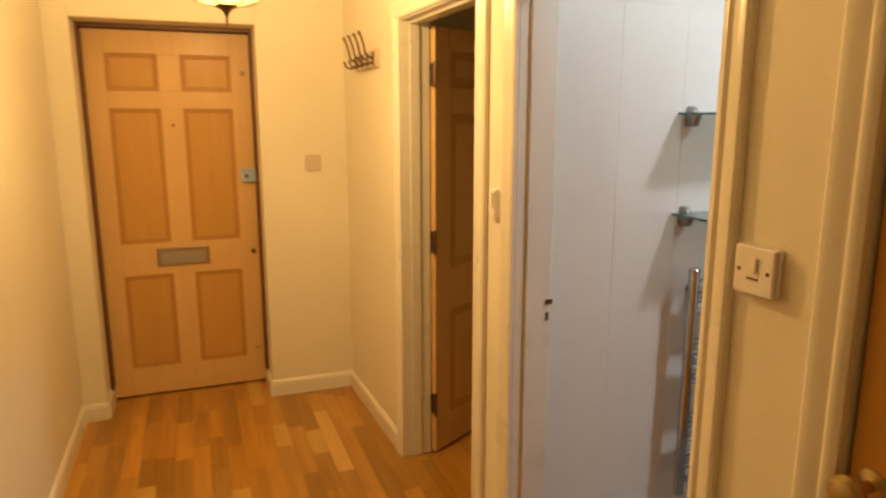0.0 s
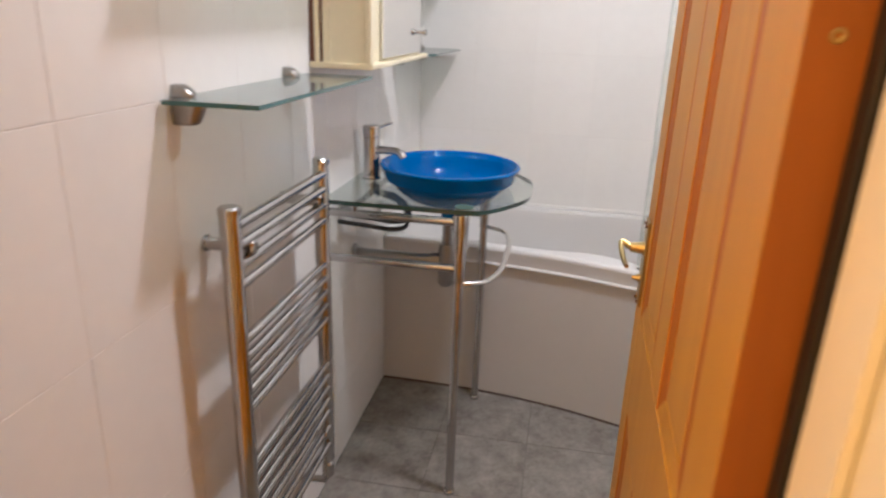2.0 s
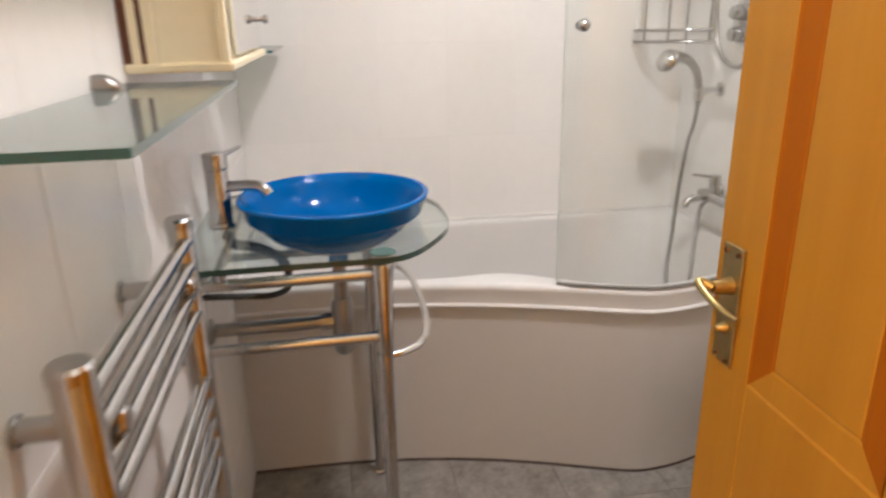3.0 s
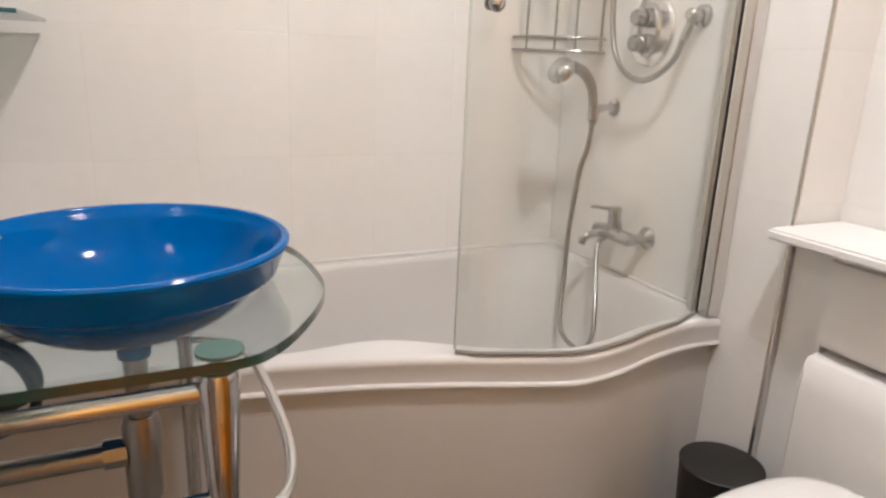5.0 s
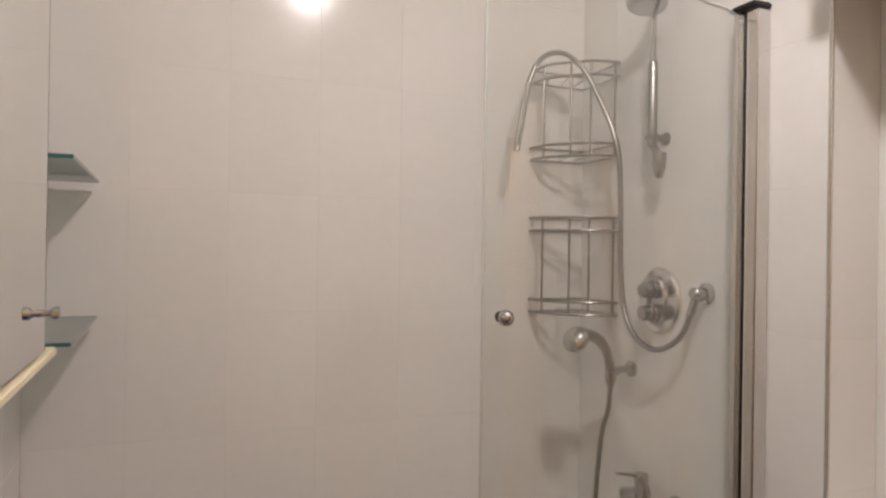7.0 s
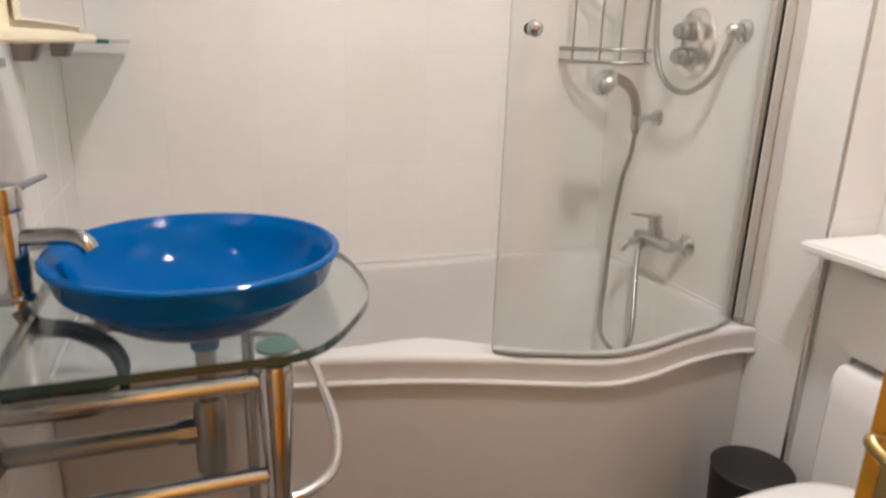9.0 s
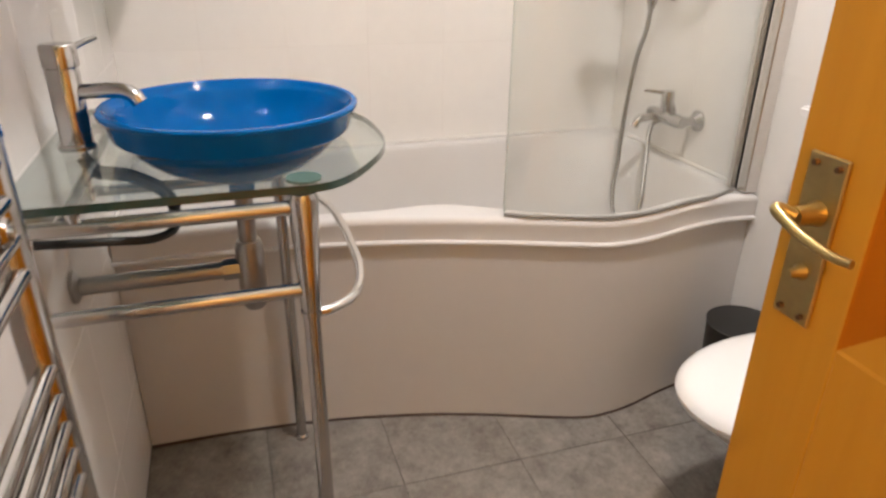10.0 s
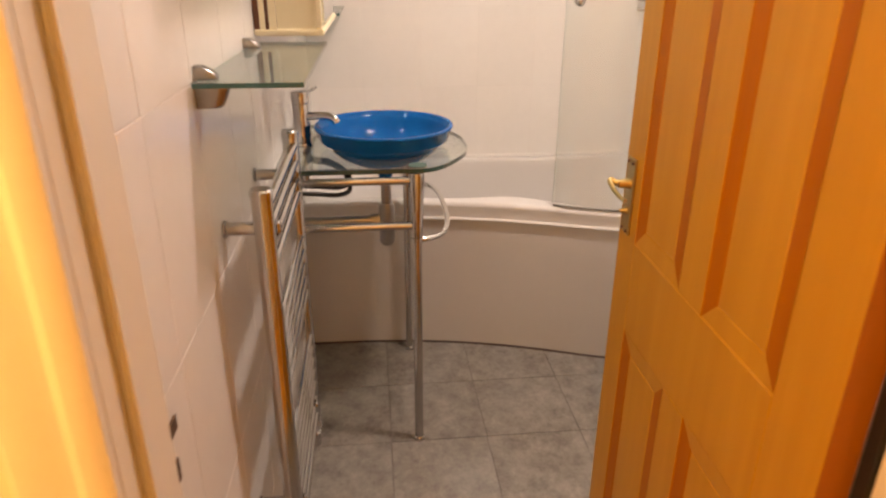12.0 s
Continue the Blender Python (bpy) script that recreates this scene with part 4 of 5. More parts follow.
basin = thing("basin", (*BC, VZ), "glossy blue round glass vessel basin on the glass top", "basin")
turns = [math.pi * k / 36 for k in range(16)]
outer = [(0.203 * math.sin(a), 0.078 - 0.150 * math.cos(a)) for a in turns[:13]]
inner = [(0.199 * math.sin(a), 0.087 - 0.152 * math.cos(a)) for a in turns]
rim = [(0.186, 0.0145), (0.194, 0.0165), (0.1985, 0.020), (0.201, 0.026), (0.211, 0.055), (0.2155, 0.059), (0.216, 0.064), (0.2125, 0.067), (0.206, 0.0665), (0.2035, 0.064), (0.2015, 0.0585), (0.1975, 0.0555)]
bm = lathe(bmesh.new(), outer + rim + inner[::-1], (*BC, VZ + 0.0005), segments=72)
part("bowl", bm, M_BLUE, basin)
part("neck", lathe(bmesh.new(), ((0.028, -0.069), (0.024, -0.078), (0.022, -0.104), (0, -0.1045)), (*BC, VZ), segments=24), M_BLUE, basin)
part("waste", lathe(bmesh.new(), ((0.021, 0.0), (0.021, 0.002), (0.014, 0.004), (0, 0.0045)), (*BC, VZ - 0.0645), segments=24), M_CHROME, basin)
tap = thing("basin_tap", (2.565, 1.81, VZ), "tall chrome single-lever basin tap", "tap")
bm = lathe(bmesh.new(), ((0.0, 0), (0.030, 0), (0.030, 0.006), (0.0255, 0.010), (0.0255, 0.126), (0.0235, 0.129), (0.0235, 0.132)), (2.565, 1.81, VZ), segments=28)
part("body", bm, M_CHROME, tap)
part("head", lathe(bmesh.new(), ((0.0235, 0.131), (0.0275, 0.133), (0.0275, 0.164), (0.025, 0.168), (0, 0.169)), (2.565, 1.81, VZ), segments=28), M_CHROME, tap)
part("lever", tube(bmesh.new(), [(2.572, 1.80, VZ + 0.155), (2.60, 1.782, VZ + 0.163), (2.632, 1.764, VZ + 0.168)], 0.005, 10, [0.006, 0.005, 0.0042]), M_CHROME, tap)
part("spout", tube(bmesh.new(), smooth_path([(2.563, 1.80, VZ + 0.092), (2.552, 1.76, VZ + 0.095), (2.541, 1.725, VZ + 0.095), (2.535, 1.708, VZ + 0.088), (2.532, 1.700, VZ + 0.076)], 4), 0.0125, 14), M_CHROME, tap)

trap = thing("bottle_trap", (*BC, 0.60), "chrome bottle trap and waste pipe under the basin", "waste trap")
part("tailpiece", tube(bmesh.new(), [(*BC, VZ - 0.105), (*BC, 0.70)], 0.0165, 18), M_SATIN, trap)
part("trap_body", lathe(bmesh.new(), ((0, 0.592), (0.018, 0.592), (0.026, 0.604), (0.027, 0.72), (0.022, 0.735), (0, 0.7352)), (*BC, 0), segments=24), M_SATIN, trap)
part("waste_pipe", tube(bmesh.new(), [(BC[0], BC[1] + 0.02, 0.678), (BC[0], N - 0.004, 0.678)], 0.0165, 18), M_SATIN, trap)
part("pipe_nut", tube(bmesh.new(), [(BC[0], BC[1] + 0.022, 0.678), (BC[0], BC[1] + 0.052, 0.678)], 0.022, 8), M_SATIN, trap)
part("wall_rosette", lathe(bmesh.new(), ((0.030, 0), (0.030, 0.005), (0.020, 0.012), (0, 0.0122)), m=pose(BC[0], N - 0.001, 0.678) @ pose(0, 0, 0, 180), axis="Y", segments=22), M_SATIN, trap)
for dx, low in ((-0.016, 0.812), (0.016, 0.826)):
    single("flexible_tap_hose", tube(bmesh.new(), smooth_path([(2.565 + dx, 1.808, VZ - 0.014), (2.562 + dx, 1.790, 0.888), (2.545 + dx, 1.735, 0.880), (2.515 + dx, 1.685, 0.858), (2.475 + dx, 1.668, low + 0.006), (2.435 + dx, 1.70, low), (2.412 + dx, 1.77, low + 0.012), (2.41 + dx, N - 0.004, low + 0.018)], 5), 0.007, 10), M_BLACK, "black braided tap hose curving under the glass", "hose", group="tap hoses under the basin")
for x in (2.40, 2.425):
    single("isolation_valve", tube(bmesh.new(), [(x, N - 0.003, 0.862), (x, N - 0.03, 0.862), (x, N - 0.05, 0.862)], 0.011, 10, [0.016, 0.010, 0.012]), M_CHROME, "small chrome isolation valve on the tiled wall", "valve", group="isolation valves")

# ---- towel radiator ----
radiator = thing("towel_radiator", (1.82, N, 0.25), "chrome ladder towel radiator fixed to the tiled wall", "towel radiator")
RY, RZ0, RZ1 = 1.785, 0.245, 1.092
for x in (1.594, 2.045):
    bm = tube(bmesh.new(), [(x, RY, RZ0), (x, RY, RZ0 + 0.006), (x, RY, RZ1 - 0.008), (x, RY, RZ1)], 0.019, 22, [0.016, 0.019, 0.019, 0.016])
    post = part("post", bm, M_CHROME, radiator)
    part("end_cap", lathe(bmesh.new(), ((0.0205, -0.012), (0.0205, -0.001), (0.017, 0.003), (0, 0.0032)), (x, RY, RZ1), segments=22), M_CHROME, post)
for z in (1.058, 1.020, 0.982, 0.943, 0.830, 0.793, 0.756, 0.719, 0.682, 0.552, 0.517, 0.481, 0.445, 0.408, 0.360, 0.305):
    part("bar", tube(bmesh.new(), [(1.596, RY - 0.006, z), (2.043, RY - 0.006, z)], 0.0105, 14), M_CHROME, radiator)
for x in (1.648, 1.998):
    for z in (1.003, 0.360):
        bm = lathe(bmesh.new(), ((0.016, 0), (0.016, 0.004), (0.0125, 0.006), (0.0125, 0.062), (0.015, 0.064), (0.015, 0.098), (0.012, 0.102), (0, 0.1022)), m=pose(x, N - 0.001, z) @ pose(0, 0, 0, 180), axis="Y", segments=18)
        part("wall_bracket", bm, M_CHROME, radiator)
bm = tube(bmesh.new(), [(2.045, RY, RZ0 + 0.004), (2.045, RY, 0.195), (2.045, RY + 0.01, 0.175), (2.045, N - 0.002, 0.172)], 0.010, 12)
lathe(bm, ((0.016, 0), (0.017, 0.04), (0.012, 0.045), (0, 0.046)), (2.045, RY, 0.196), segments=14)
part("valve", bm, M_CHROME, radiator)


# ---- glass shelves ----
def jaw(x, z, half, reach):
    """Outline of a shelf bracket's jaw: flat on the wall, with a blunt rounded nose."""
    nose = [math.pi * (k / 12 - 0.5) for k in range(13)]
    return [(x + half * math.copysign(abs(math.sin(a)) ** 0.75, a), N - 0.001 - reach * (0.62 + 0.38 * math.cos(a)), z) for a in nose] + [(x + half, N - 0.001, z), (x - half, N - 0.001, z)]


def glass_shelf(x0, x1, z, label, fixings=(0.040, 0.495)):
    ob = thing("glass_shelf", ((x0 + x1) / 2, N, z), label, "shelf", "glass shelves")
    pane = part("glass", boxed(x0, x1, 1.695, N - 0.006, z - 0.004, z + 0.004), M_SHELF, ob)
    bm = bmesh.new()
    box(bm, x0 - 0.0012, x1 + 0.0012, 1.6935, 1.6948, z - 0.0038, z + 0.0038)
    for x in (x0 - 0.0012, x1):
        box(bm, x, x + 0.0012, 1.695, N - 0.006, z - 0.0038, z + 0.0038)
    part("polished_edge", bm, M_SHELF_EDGE, ob, "dark teal polished glass edge")
    for x in (x0 + fixings[0] + 0.010, x0 + fixings[1] + 0.010):
        lower = ((-0.0042, 0.0178, 0.055), (-0.010, 0.0178, 0.053), (-0.034, 0.0155, 0.042), (-0.040, 0.0146, 0.038), (-0.0415, 0.0130, 0.035))
        upper = ((0.0042, 0.0145, 0.036), (0.0060, 0.0150, 0.036), (0.013, 0.0145, 0.032), (0.019, 0.0132, 0.025), (0.0235, 0.0115, 0.017), (0.0248, 0.0095, 0.012))
        clamp = part("bracket", loft(bmesh.new(), [jaw(x, z + dz, half, reach) for dz, half, reach in lower], True, True), M_SATIN, ob)
        part("upper_jaw", loft(bmesh.new(), [jaw(x, z + dz, half, reach) for dz, half, reach in upper], True, True), M_SATIN, clamp)
    return ob


glass_shelf(1.545, 2.172, 1.275, "green-tinted glass shelf on chrome brackets above the radiator")
glass_shelf(1.545, 2.172, 1.615, "green-tinted glass shelf on chrome brackets, the higher one")
glass_shelf(2.99, E - 0.035, 1.292, "green-tinted glass shelf in the bath corner", (0.05, 0.44))
glass_shelf(2.99, E - 0.035, 1.645, "green-tinted glass shelf high in the bath corner", (0.05, 0.44))

# ---- mirror cabinet ----
CX0, CX1, CY, CZ0, CZ1 = 2.20, 2.875, 1.705, 1.293, 2.05
cab = thing("mirror_cabinet", ((CX0 + CX1) / 2, N, CZ0), "cream bathroom wall cabinet with a mirrored door", "cabinet")
part("base_board", boxed(CX0, CX1, CY - 0.004, N - 0.001, CZ0 - 0.003, CZ0 + 0.012, 0.003, 2), M_CREAM, cab)
part("top_board", boxed(CX0, 2.775, CY - 0.004, N - 0.001, CZ1, CZ1 + 0.018, 0.003, 2), M_CREAM, cab)
part("side_panel", boxed(CX0 + 0.006, CX0 + 0.022, CY + 0.004, 1.812, CZ0 + 0.012, CZ1), M_CREAM, cab)
part("side_panel", boxed(2.752, 2.768, CY + 0.008, N - 0.001, CZ0 + 0.012, CZ1), M_CREAM, cab)
part("corner_stile", boxed(CX0 + 0.003, CX0 + 0.030, CY, CY + 0.014, CZ0 + 0.012, CZ1, 0.002), M_CREAM, cab)
part("back_stile", boxed(CX0 + 0.004, CX0 + 0.03, 1.813, 1.831, CZ0 + 0.012, CZ1, 0.001), M_CREAM, cab)
part("back_stile", boxed(CX0 + 0.004, CX0 + 0.03, 1.840, 1.853, CZ0 + 0.012, CZ1, 0.001), M_CREAM, cab)
part("dark_gap", boxed(CX0 + 0.0085, CX0 + 0.034, 1.8125, N - 0.001, CZ0 + 0.012, CZ1), M_BROWN, cab, "dark gap beside the stiles")
part("front_rail", boxed(CX0 + 0.030, 2.752, CY + 0.010, CY + 0.022, CZ0 + 0.012, CZ1), M_CREAM, cab)
mdoor = part("mirror_door", boxed(2.31, 2.770, CY - 0.001, CY + 0.006, CZ0 + 0.020, CZ1 - 0.002, 0.001), M_MIRROR, cab, "frameless mirrored cabinet door")
for x0, x1 in ((2.7705, 2.773),):
    part("door_edge", boxed(x0, x1, CY - 0.001, CY + 0.010, CZ0 + 0.020, CZ1 - 0.002), M_RUBBER, mdoor)
part("door_knob", lathe(bmesh.new(), ((0.006, 0), (0.005, 0.010), (0.010, 0.016), (0.010, 0.024), (0, 0.026)), m=pose(2.735, CY - 0.001, 1.374) @ pose(0, 0, 0, 180), axis="Y", segments=16), M_CHROME, mdoor, "small chrome knob")

# ---- toilet corner ----
trim_bm = boxed(ALC_X - 0.004, ALC_X + 0.006, S - 0.004, S + 0.002, 0.0, CEIL, 0.001)
structure("trim", trim_bm, M_ALU, "narrow grey metal tile trim on the outside corner", "trim")
ledge = single("ledge", boxed(1.20, 2.596, ALC_Y, 0.272, 0.885, 0.910, 0.006, 3), M_PANEL, "white shelf board over the boxed-in cistern", "ledge")
cistern = thing("cistern_casing", (2.0, 0.1, 0), "white boxed-in toilet cistern casing with removable panels", "cistern casing")
part("side_infill", boxed(2.49, 2.594, ALC_Y + 0.002, 0.166, 0.0, 0.884, 0.002), M_PANEL, cistern)
part("upper_panel", boxed(1.24, 2.488, ALC_Y + 0.01, 0.205, 0.664, 0.874, 0.014, 4), M_PANEL, cistern)
bm = bmesh.new()
sec = ((ALC_Y + 0.01, 0.0), (0.228, 0.0), (0.228, 0.56), (0.224, 0.625), (0.212, 0.642), (0.20, 0.646), (ALC_Y + 0.01, 0.646))
loft(bm, [[(x, y, z) for y, z in sec] for x in (1.24, 2.484)], True, True)
bmesh.ops.bevel(bm, geom=[e for e in bm.edges if abs(e.verts[0].co.x - e.verts[1].co.x) < 1e-4 and e.verts[0].co.x > 2.4], offset=0.008, segments=3, affect="EDGES")
part("lower_panel", bm, M_PANEL, cistern)

TX, TB = 2.205, 0.262


def seat_line(w, front, back, z, n=48):
    pts = []
    for i in range(n):
        a = math.tau * i / n
        c, s = math.cos(a), math.sin(a)
        ymid = back + 0.20
        y = ymid + (front - ymid) * s if s > 0 else ymid + (ymid - back) * math.copysign(abs(s) ** 0.55, s)
        x = TX + w * (math.copysign(abs(c) ** (0.92 if s > 0 else 0.55), c))
        pts.append((x, y, z))
    return pts


toilet = thing("toilet", (TX, 0.5, 0), "white ceramic toilet with the lid closed", "toilet")
bm = loft(bmesh.new(), [seat_line(w, f, TB, z) for w, f, z in ((0.105, 0.56, 0.0), (0.105, 0.56, 0.02), (0.10, 0.54, 0.10), (0.105, 0.56, 0.20), (0.130, 0.63, 0.29), (0.155, 0.695, 0.345), (0.163, 0.715, 0.382), (0.160, 0.710, 0.392))], True, True)
part("pan", bm, M_CERAMIC, toilet)
bm = loft(bmesh.new(), [seat_line(w, f, TB + 0.03, z) for w, f, z in ((0.165, 0.728, 0.3935), (0.180, 0.752, 0.397), (0.187, 0.763, 0.405), (0.188, 0.765, 0.4115))], True, True)
part("seat", bm, M_CERAMIC, toilet)
bm = loft(bmesh.new(), [seat_line(w, f, TB + 0.03, z) for w, f, z in ((0.186, 0.764, 0.412), (0.190, 0.769, 0.416), (0.1905, 0.770, 0.422), (0.187, 0.765, 0.431), (0.179, 0.753, 0.440), (0.164, 0.732, 0.447), (0.135, 0.695, 0.4515), (0.07, 0.60, 0.4545))], True, True)
part("lid", bm, M_CERAMIC, toilet)

bin_ = thing("waste_bin", (2.583, 0.298, 0), "small round black plastic waste bin beside the toilet", "waste bin")
bm = lathe(bmesh.new(), ((0, 0), (0.078, 0), (0.082, 0.006), (0.097, 0.316), (0.099, 0.322), (0.095, 0.324), (0.091, 0.318), (0.077, 0.012), (0, 0.012)), (2.583, 0.298, 0.001), segments=36)
part("bucket", bm, M_BLACK, bin_)
part("lid", lathe(bmesh.new(), ((0.0945, 0.0), (0.0945, 0.006), (0.06, 0.011), (0, 0.012)), (2.583, 0.298, 0.318), segments=36), M_BLACK, bin_)

over = thing("overhead_cabinet", (2.0, ALC_Y, 2.06), "white wall cabinet high over the toilet", "cabinet")
part("body", boxed(1.30, 2.585, ALC_Y + 0.001, 0.250, 2.075, 2.72, 0.003), M_PANEL, over)
for x0, x1 in ((1.302, 1.941), (1.945, 2.583)):
    part("door", boxed(x0, x1, 0.251, 0.269, 2.066, 2.72, 0.003), M_PANEL, over)

# ---- bathroom lamp ----
globe = thing("ceiling_lamp", (LAMP[0], LAMP[1], CEIL), "round opal glass ceiling lamp, lit", "ceiling lamp")
shade_line = [(0.118 * math.sin(math.pi * i / 16) if 0 < i < 16 else 0.0, -0.062 * math.cos(math.pi * i / 16)) for i in range(17)]
part("diffuser", lathe(bmesh.new(), shade_line[:6], LAMP, segments=32), M_GLOBE, globe, "bright lower face of the opal shade")
part("shade", lathe(bmesh.new(), shade_line[5:], LAMP, segments=32), M_GLOBE_RIM, globe)
part("base", lathe(bmesh.new(), ((0.0, 0.0), (0.10, 0.0), (0.10, -0.05), (0.085, -0.066), (0, -0.066)), (LAMP[0], LAMP[1], CEIL), segments=32), M_PANEL, globe)

# ---- hallway things ----
px, py = PENDANT
pendant = thing("pendant_lamp", (px, py, CEIL), "bronze pendant with a pale glass bowl, lit", "pendant lamp")
bowl_prof = [(0.018, 1.949), (0.058, 1.955), (0.101, 1.97), (0.139, 1.997), (0.165, 2.034), (0.175, 2.067)]
bm = lathe(bmesh.new(), bowl_prof + [(r - 0.004, z + 0.003) for r, z in reversed(bowl_prof)], (px, py, 0), segments=40)
bowl_part = part("glass_bowl", bm, M_BOWL_GLASS, pendant)
bowl_part.visible_shadow = False
bm = lathe(bmesh.new(), ((0.0, 1.888), (0.0032, 1.889), (0.0042, 1.914), (0.0084, 1.927), (0.0189, 1.938), (0.0326, 1.944), (0.0347, 1.949), (0.0179, 1.953), (0.0, 1.953)), (px, py, 0), segments=20)
part("finial", bm, M_DARK_BRASS, pendant)
for k in range(5):
    a = math.tau * (k + 0.3) / 5
    part("rib", tube(bmesh.new(), [(px + (r + 0.004) * math.cos(a), py + (r + 0.004) * math.sin(a), z - 0.002) for r, z in bowl_prof], 0.0028, 6), M_DARK_BRASS, pendant)
part("rim_ring", tube(bmesh.new(), [(px + 0.1785 * math.cos(math.tau * i / 40), py + 0.1785 * math.sin(math.tau * i / 40), 2.068) for i in range(40)], 0.005, 8, closed=True), M_DARK_BRASS, pendant)
for k in range(3):
    a = math.tau * k / 3
    part("chain", tube(bmesh.new(), [(px + 0.1785 * math.cos(a), py + 0.1785 * math.sin(a), 2.068), (px + 0.012 * math.cos(a), py + 0.012 * math.sin(a), 2.50)], 0.003, 6), M_DARK_BRASS, pendant)
part("stem", tube(bmesh.new(), [(px, py, 2.49), (px, py, CEIL - 0.02)], 0.006, 8), M_DARK_BRASS, pendant)
part("ceiling_rose", lathe(bmesh.new(), ((0, -0.06), (0.02, -0.055), (0.055, -0.015), (0.058, 0), (0, 0)), (px, py, CEIL), segments=24), M_DARK_BRASS, pendant)

switch = thing("isolator_switch", SKEW @ Vector((0, 0.884, 1.335)), "white square isolator switch on the hallway wall", "switch", turn=1.976)
part("back_box", boxed(-0.014, 0.0, -0.043, 0.043, -0.043, 0.043, 0.003, 2), M_PLASTIC, switch, local=True)
part("face_plate", boxed(-0.023, -0.0142, -0.0455, 0.0455, -0.0455, 0.0455, 0.005, 3), M_PLASTIC, switch, local=True)
part("rocker", boxed(-0.028, -0.023, -0.010, 0.010, -0.002, 0.026, 0.002, 2), M_PLASTIC, switch, local=True)
part("flex_slot", boxed(-0.0245, -0.023, -0.012, 0.012, -0.016, -0.012), M_DARK_BRASS, switch, local=True)
for y in (-0.031, 0.031):
    part("screw", lathe(bmesh.new(), ((0.0038, 0), (0.0034, 0.0014), (0, 0.0016)), m=pose(-0.023, y, 0.0) @ pose(0, 0, 0, 0, 180, 0), axis="X", segments=10), M_DARK_BRASS, switch, local=True)
chime = thing("wall_sensor", SKEW @ Vector((0, 1.915, 1.335)), "narrow white plastic switch on the strip between two doors", "switch", turn=1.976)
part("case", boxed(-0.020, 0, -0.024, 0.024, -0.046, 0.046, 0.004, 2), M_PLASTIC, chime, local=True)
part("button", boxed(-0.025, -0.020, -0.012, 0.012, -0.010, 0.036, 0.002, 2), M_PLASTIC, chime, local=True)
single("blanking_plate", boxed(0.602, 0.690, HALL_N - 0.010, HALL_N, 1.310, 1.400, 0.003, 2), M_BEIGE, "beige square blanking plate on the wall beside the front door", "wall plate")
rack = thing("coat_rack", SKEW @ Vector((0, 3.33, 1.88)), "bronze coat hooks on a pale wooden wall board", "coat rack", turn=1.976)
part("board", boxed(-0.016, 0, -0.20, 0.20, -0.042, 0.042, 0.004, 2), M_BEIGE, rack, local=True)
for y in (-0.14, -0.047, 0.047, 0.14):
    bm = boxed(-0.020, -0.016, y - 0.014, y + 0.014, -0.034, 0.030, 0.002)
    tube(bm, smooth_path([(-0.018, y, 0.0), (-0.05, y, 0.015), (-0.062, y, 0.06), (-0.075, y, 0.10), (-0.082, y, 0.112)], 4), 0.005, 8)
    lathe(bm, [(0.008 * math.sin(math.pi * i / 8) if 0 < i < 8 else 0, -0.008 * math.cos(math.pi * i / 8)) for i in range(9)], (-0.083, y, 0.115), segments=10)
    tube(bm, smooth_path([(-0.018, y, -0.012), (-0.045, y, -0.030), (-0.075, y, -0.022), (-0.085, y, 0.004)], 4), 0.005, 8)
    part("hook", bm, M_DARK_BRASS, rack, local=True)


# ---- tiles and parquet ----
TILE_MESHES = {}


def tile_mesh(w, h, d, gap, ease, material, key):
    """One tile in local places: face up along +z at 0, centred, with eased edges."""
    k = (round(w, 3), round(h, 3), key)
    if k not in TILE_MESHES:
        a, b = w / 2 - gap / 2, h / 2 - gap / 2
        bm = loft(bmesh.new(), [[(sx * (a - i), sy * (b - i), z) for sx, sy in ((-1, -1), (1, -1), (1, 1), (-1, 1))] for i, z in ((0, -d), (0, -ease), (ease * 0.35, -ease * 0.3), (ease * 1.1, 0))], False, True)
        TILE_MESHES[k] = mesh_from("tile", bm, material, False)
    return TILE_MESHES[k]


def tile_wall(parent, origin, along, outward, length, cuts, zs):
    """Lays tiles on a wall: cuts are the joints along it, zs the joints up it."""
    al, out, up = Vector(along), Vector(outward), Vector((0, 0, 1))
    flip = al.cross(up).dot(out) < 0
    for a0, a1 in zip(cuts, cuts[1:]):
        for z0, z1 in zip(zs, zs[1:]):
            if a1 - a0 < 0.012 or z1 - z0 < 0.012:
                continue
            ob = new("tile", tile_mesh(a1 - a0, z1 - z0, 0.0065, 0.0015, 0.0006, M_TILE, "wall"))
            x_axis = -al if flip else al
            m = Matrix((x_axis, up, x_axis.cross(up))).transposed().to_4x4()
            m.translation = Vector(origin) + al * (a0 + a1) / 2 + up * (z0 + z1) / 2
            lean = pose(0, 0, 0, random.uniform(-0.05, 0.05), random.uniform(-0.05, 0.05), 0)
            ob.matrix_basis = m @ lean
            ob.parent = parent


def joints(start, end, first, step):
    out = [start]
    k = first
    while k < start + 0.01:
        k += step
    while k < end - 0.01:
        out.append(k)
        k += step
    return out + [end]


def rows_from(first):
    return joints(0.0, CEIL, first, 0.3425)


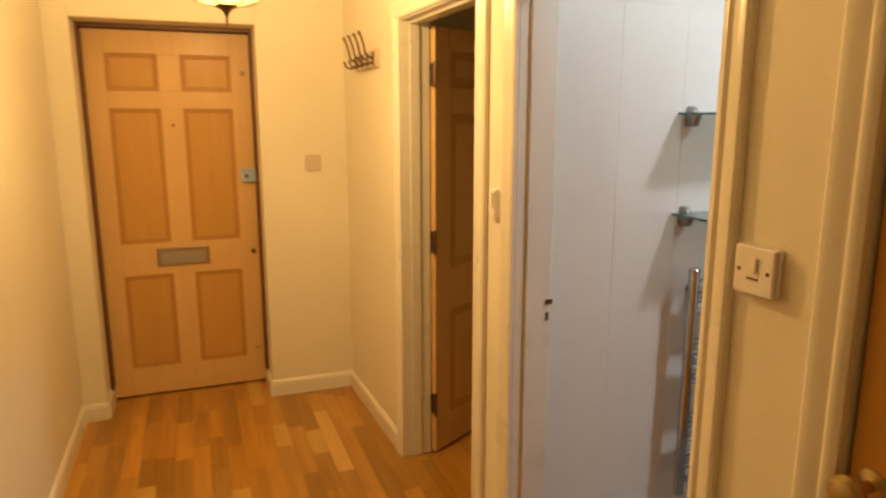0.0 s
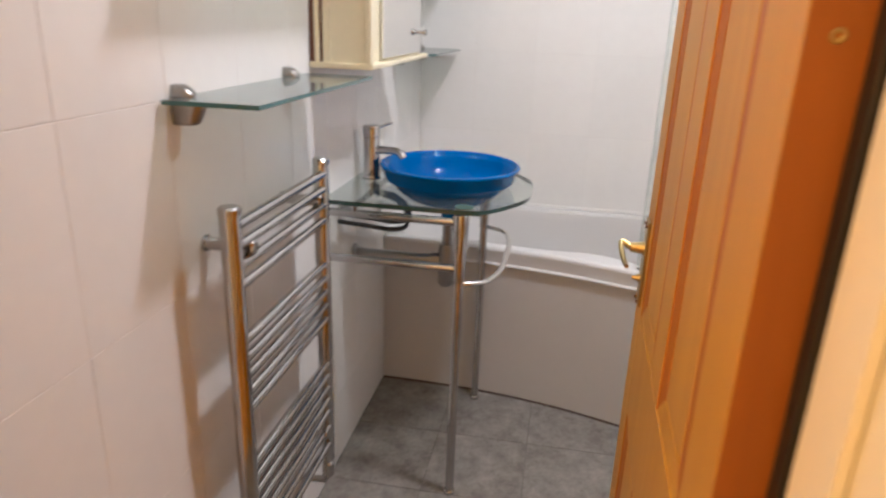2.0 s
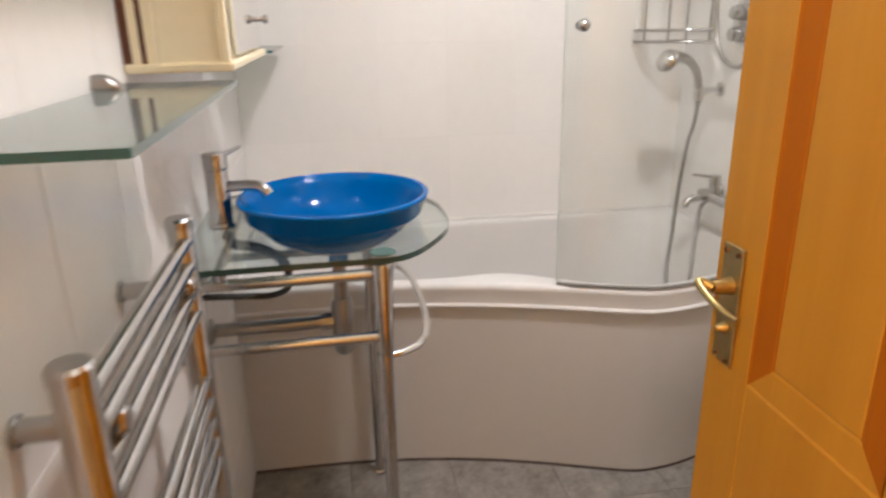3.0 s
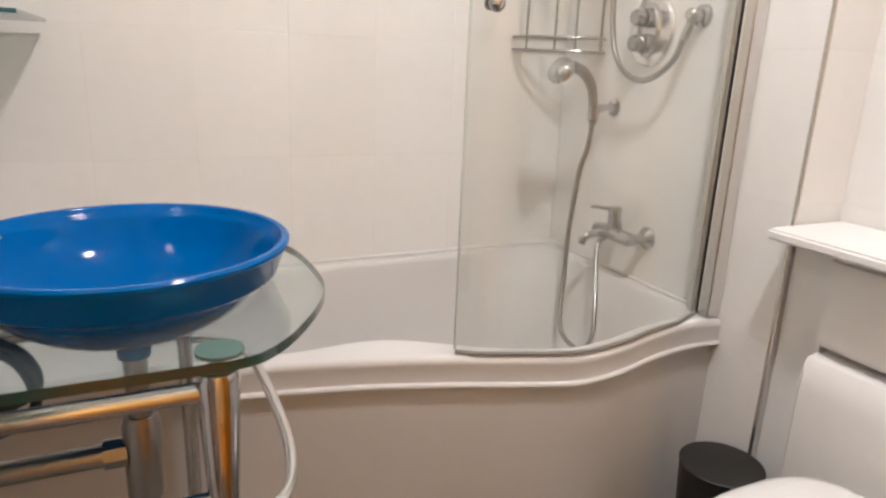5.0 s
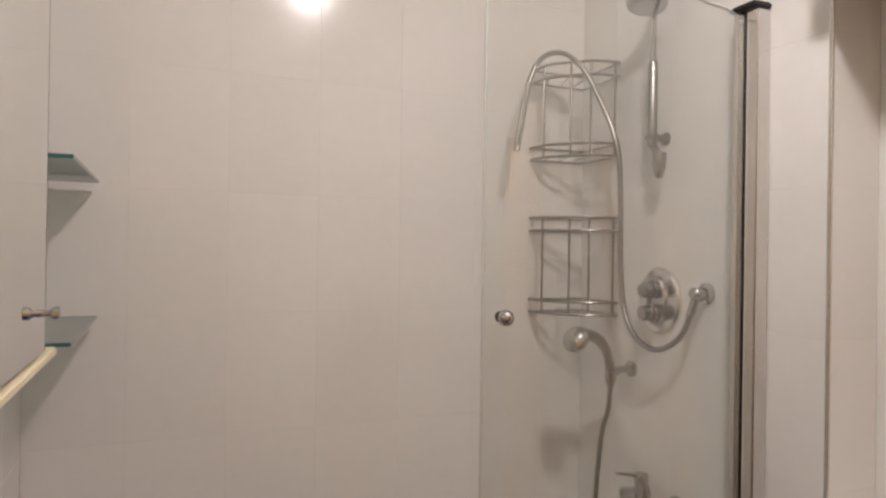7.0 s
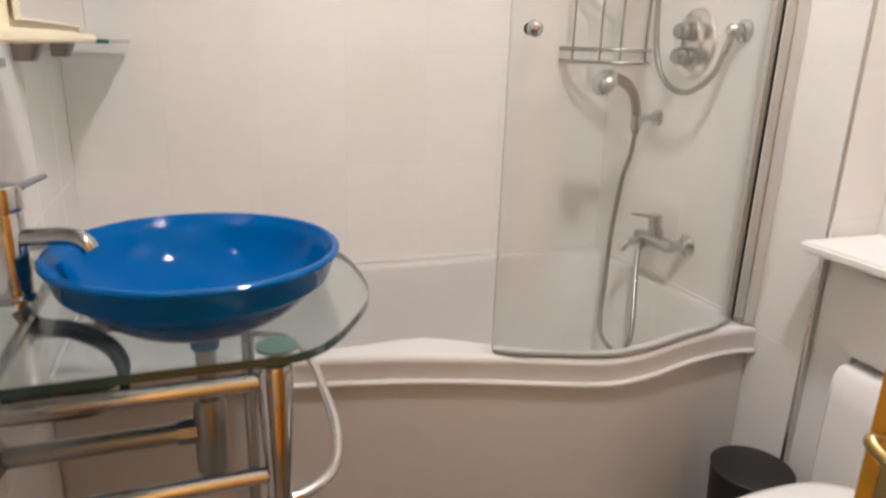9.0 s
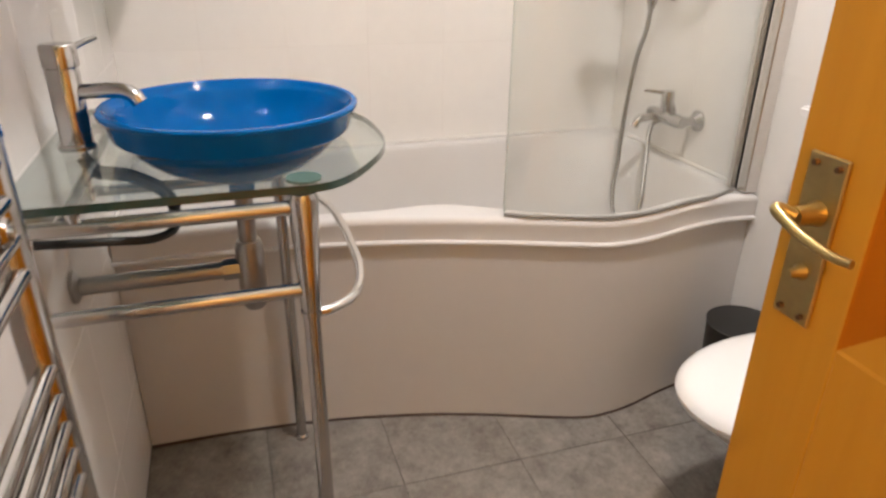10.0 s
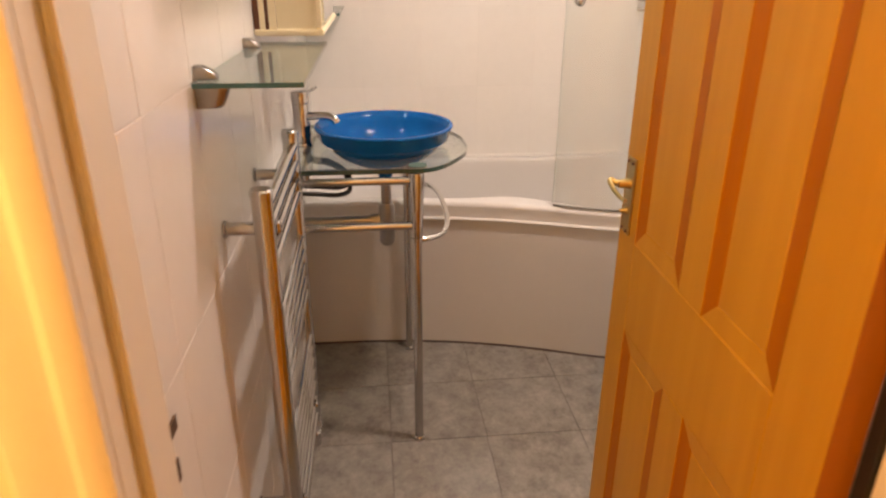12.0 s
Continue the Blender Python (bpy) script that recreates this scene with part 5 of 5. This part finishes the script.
tile_wall(wall_north, (0, N, 0), (1, 0, 0), (0, -1, 0), 0, joints(W, E, 1.06, 0.254), rows_from(0.2475))
tile_wall(wall_east, (E, 0, 0), (0, 1, 0), (-1, 0, 0), 0, joints(S, N, 0.342, 0.257), rows_from(0.265))
tile_wall(wall_south, (0, S, 0), (1, 0, 0), (0, 1, 0), 0, joints(ALC_X, E, 2.854, 0.254), rows_from(0.265))
tile_wall(wall_south, (ALC_X, 0, 0), (0, 1, 0), (-1, 0, 0), 0, [ALC_Y, S], rows_from(0.265))
tile_wall(alcove, (0, ALC_Y, 0), (1, 0, 0), (0, 1, 0), 0, joints(W, ALC_X, 1.33, 0.254), rows_from(0.265))

floor_ob = bpy.data.objects["floor"]
for x0, x1 in zip(joints(W - 0.06, E, 1.29, 0.3275), joints(W - 0.06, E, 1.29, 0.3275)[1:]):
    ycuts = joints(ALC_Y, N, 0.294, 0.3185)
    for y0, y1 in zip(ycuts, ycuts[1:]):
        if x0 > 2.95 or (x1 - x0) < 0.015 or (y1 - y0) < 0.015:
            continue
        ob = new("tile", tile_mesh(x1 - x0, y1 - y0, 0.006, 0.003, 0.0010, M_FLOOR_TILE, "floor"))
        ob.location = ((x0 + x1) / 2, (y0 + y1) / 2, 0)
        ob.parent = floor_ob

rng = random.Random(5)
STRIP = 0.078
rest = bmesh.new()
x = HALL_W
while x < 0.965:
    y = HALL_S - rng.random() * 0.4
    while y < HALL_N + 0.33:
        length = rng.choice((0.26, 0.34, 0.42, 0.50))
        y0, y1 = max(y, HALL_S), min(y + length, HALL_N + 0.34)
        x1 = min(x + STRIP, 0.976)
        if y1 - y0 > 0.02:
            if y0 > 1.9:
                pale = rng.random() < 0.10
                ob = new("plank", tile_mesh(x1 - x, y1 - y0, 0.004, 0.0005, 0.0003, M_OAK_PALE if pale else M_OAK, "pale" if pale else "plank"))
                ob.location = ((x + x1) / 2, (y0 + y1) / 2, 0)
                ob.parent = hall_floor
            else:
                box(rest, x + 0.0003, x1 - 0.0003, y0 + 0.0003, y1 - 0.0003, -0.004, 0)
        y += length
    x += STRIP
planks = new("planks", mesh_from("planks", rest, M_OAK, False))
planks.parent = hall_floor
tagged(planks, kind="stuff")
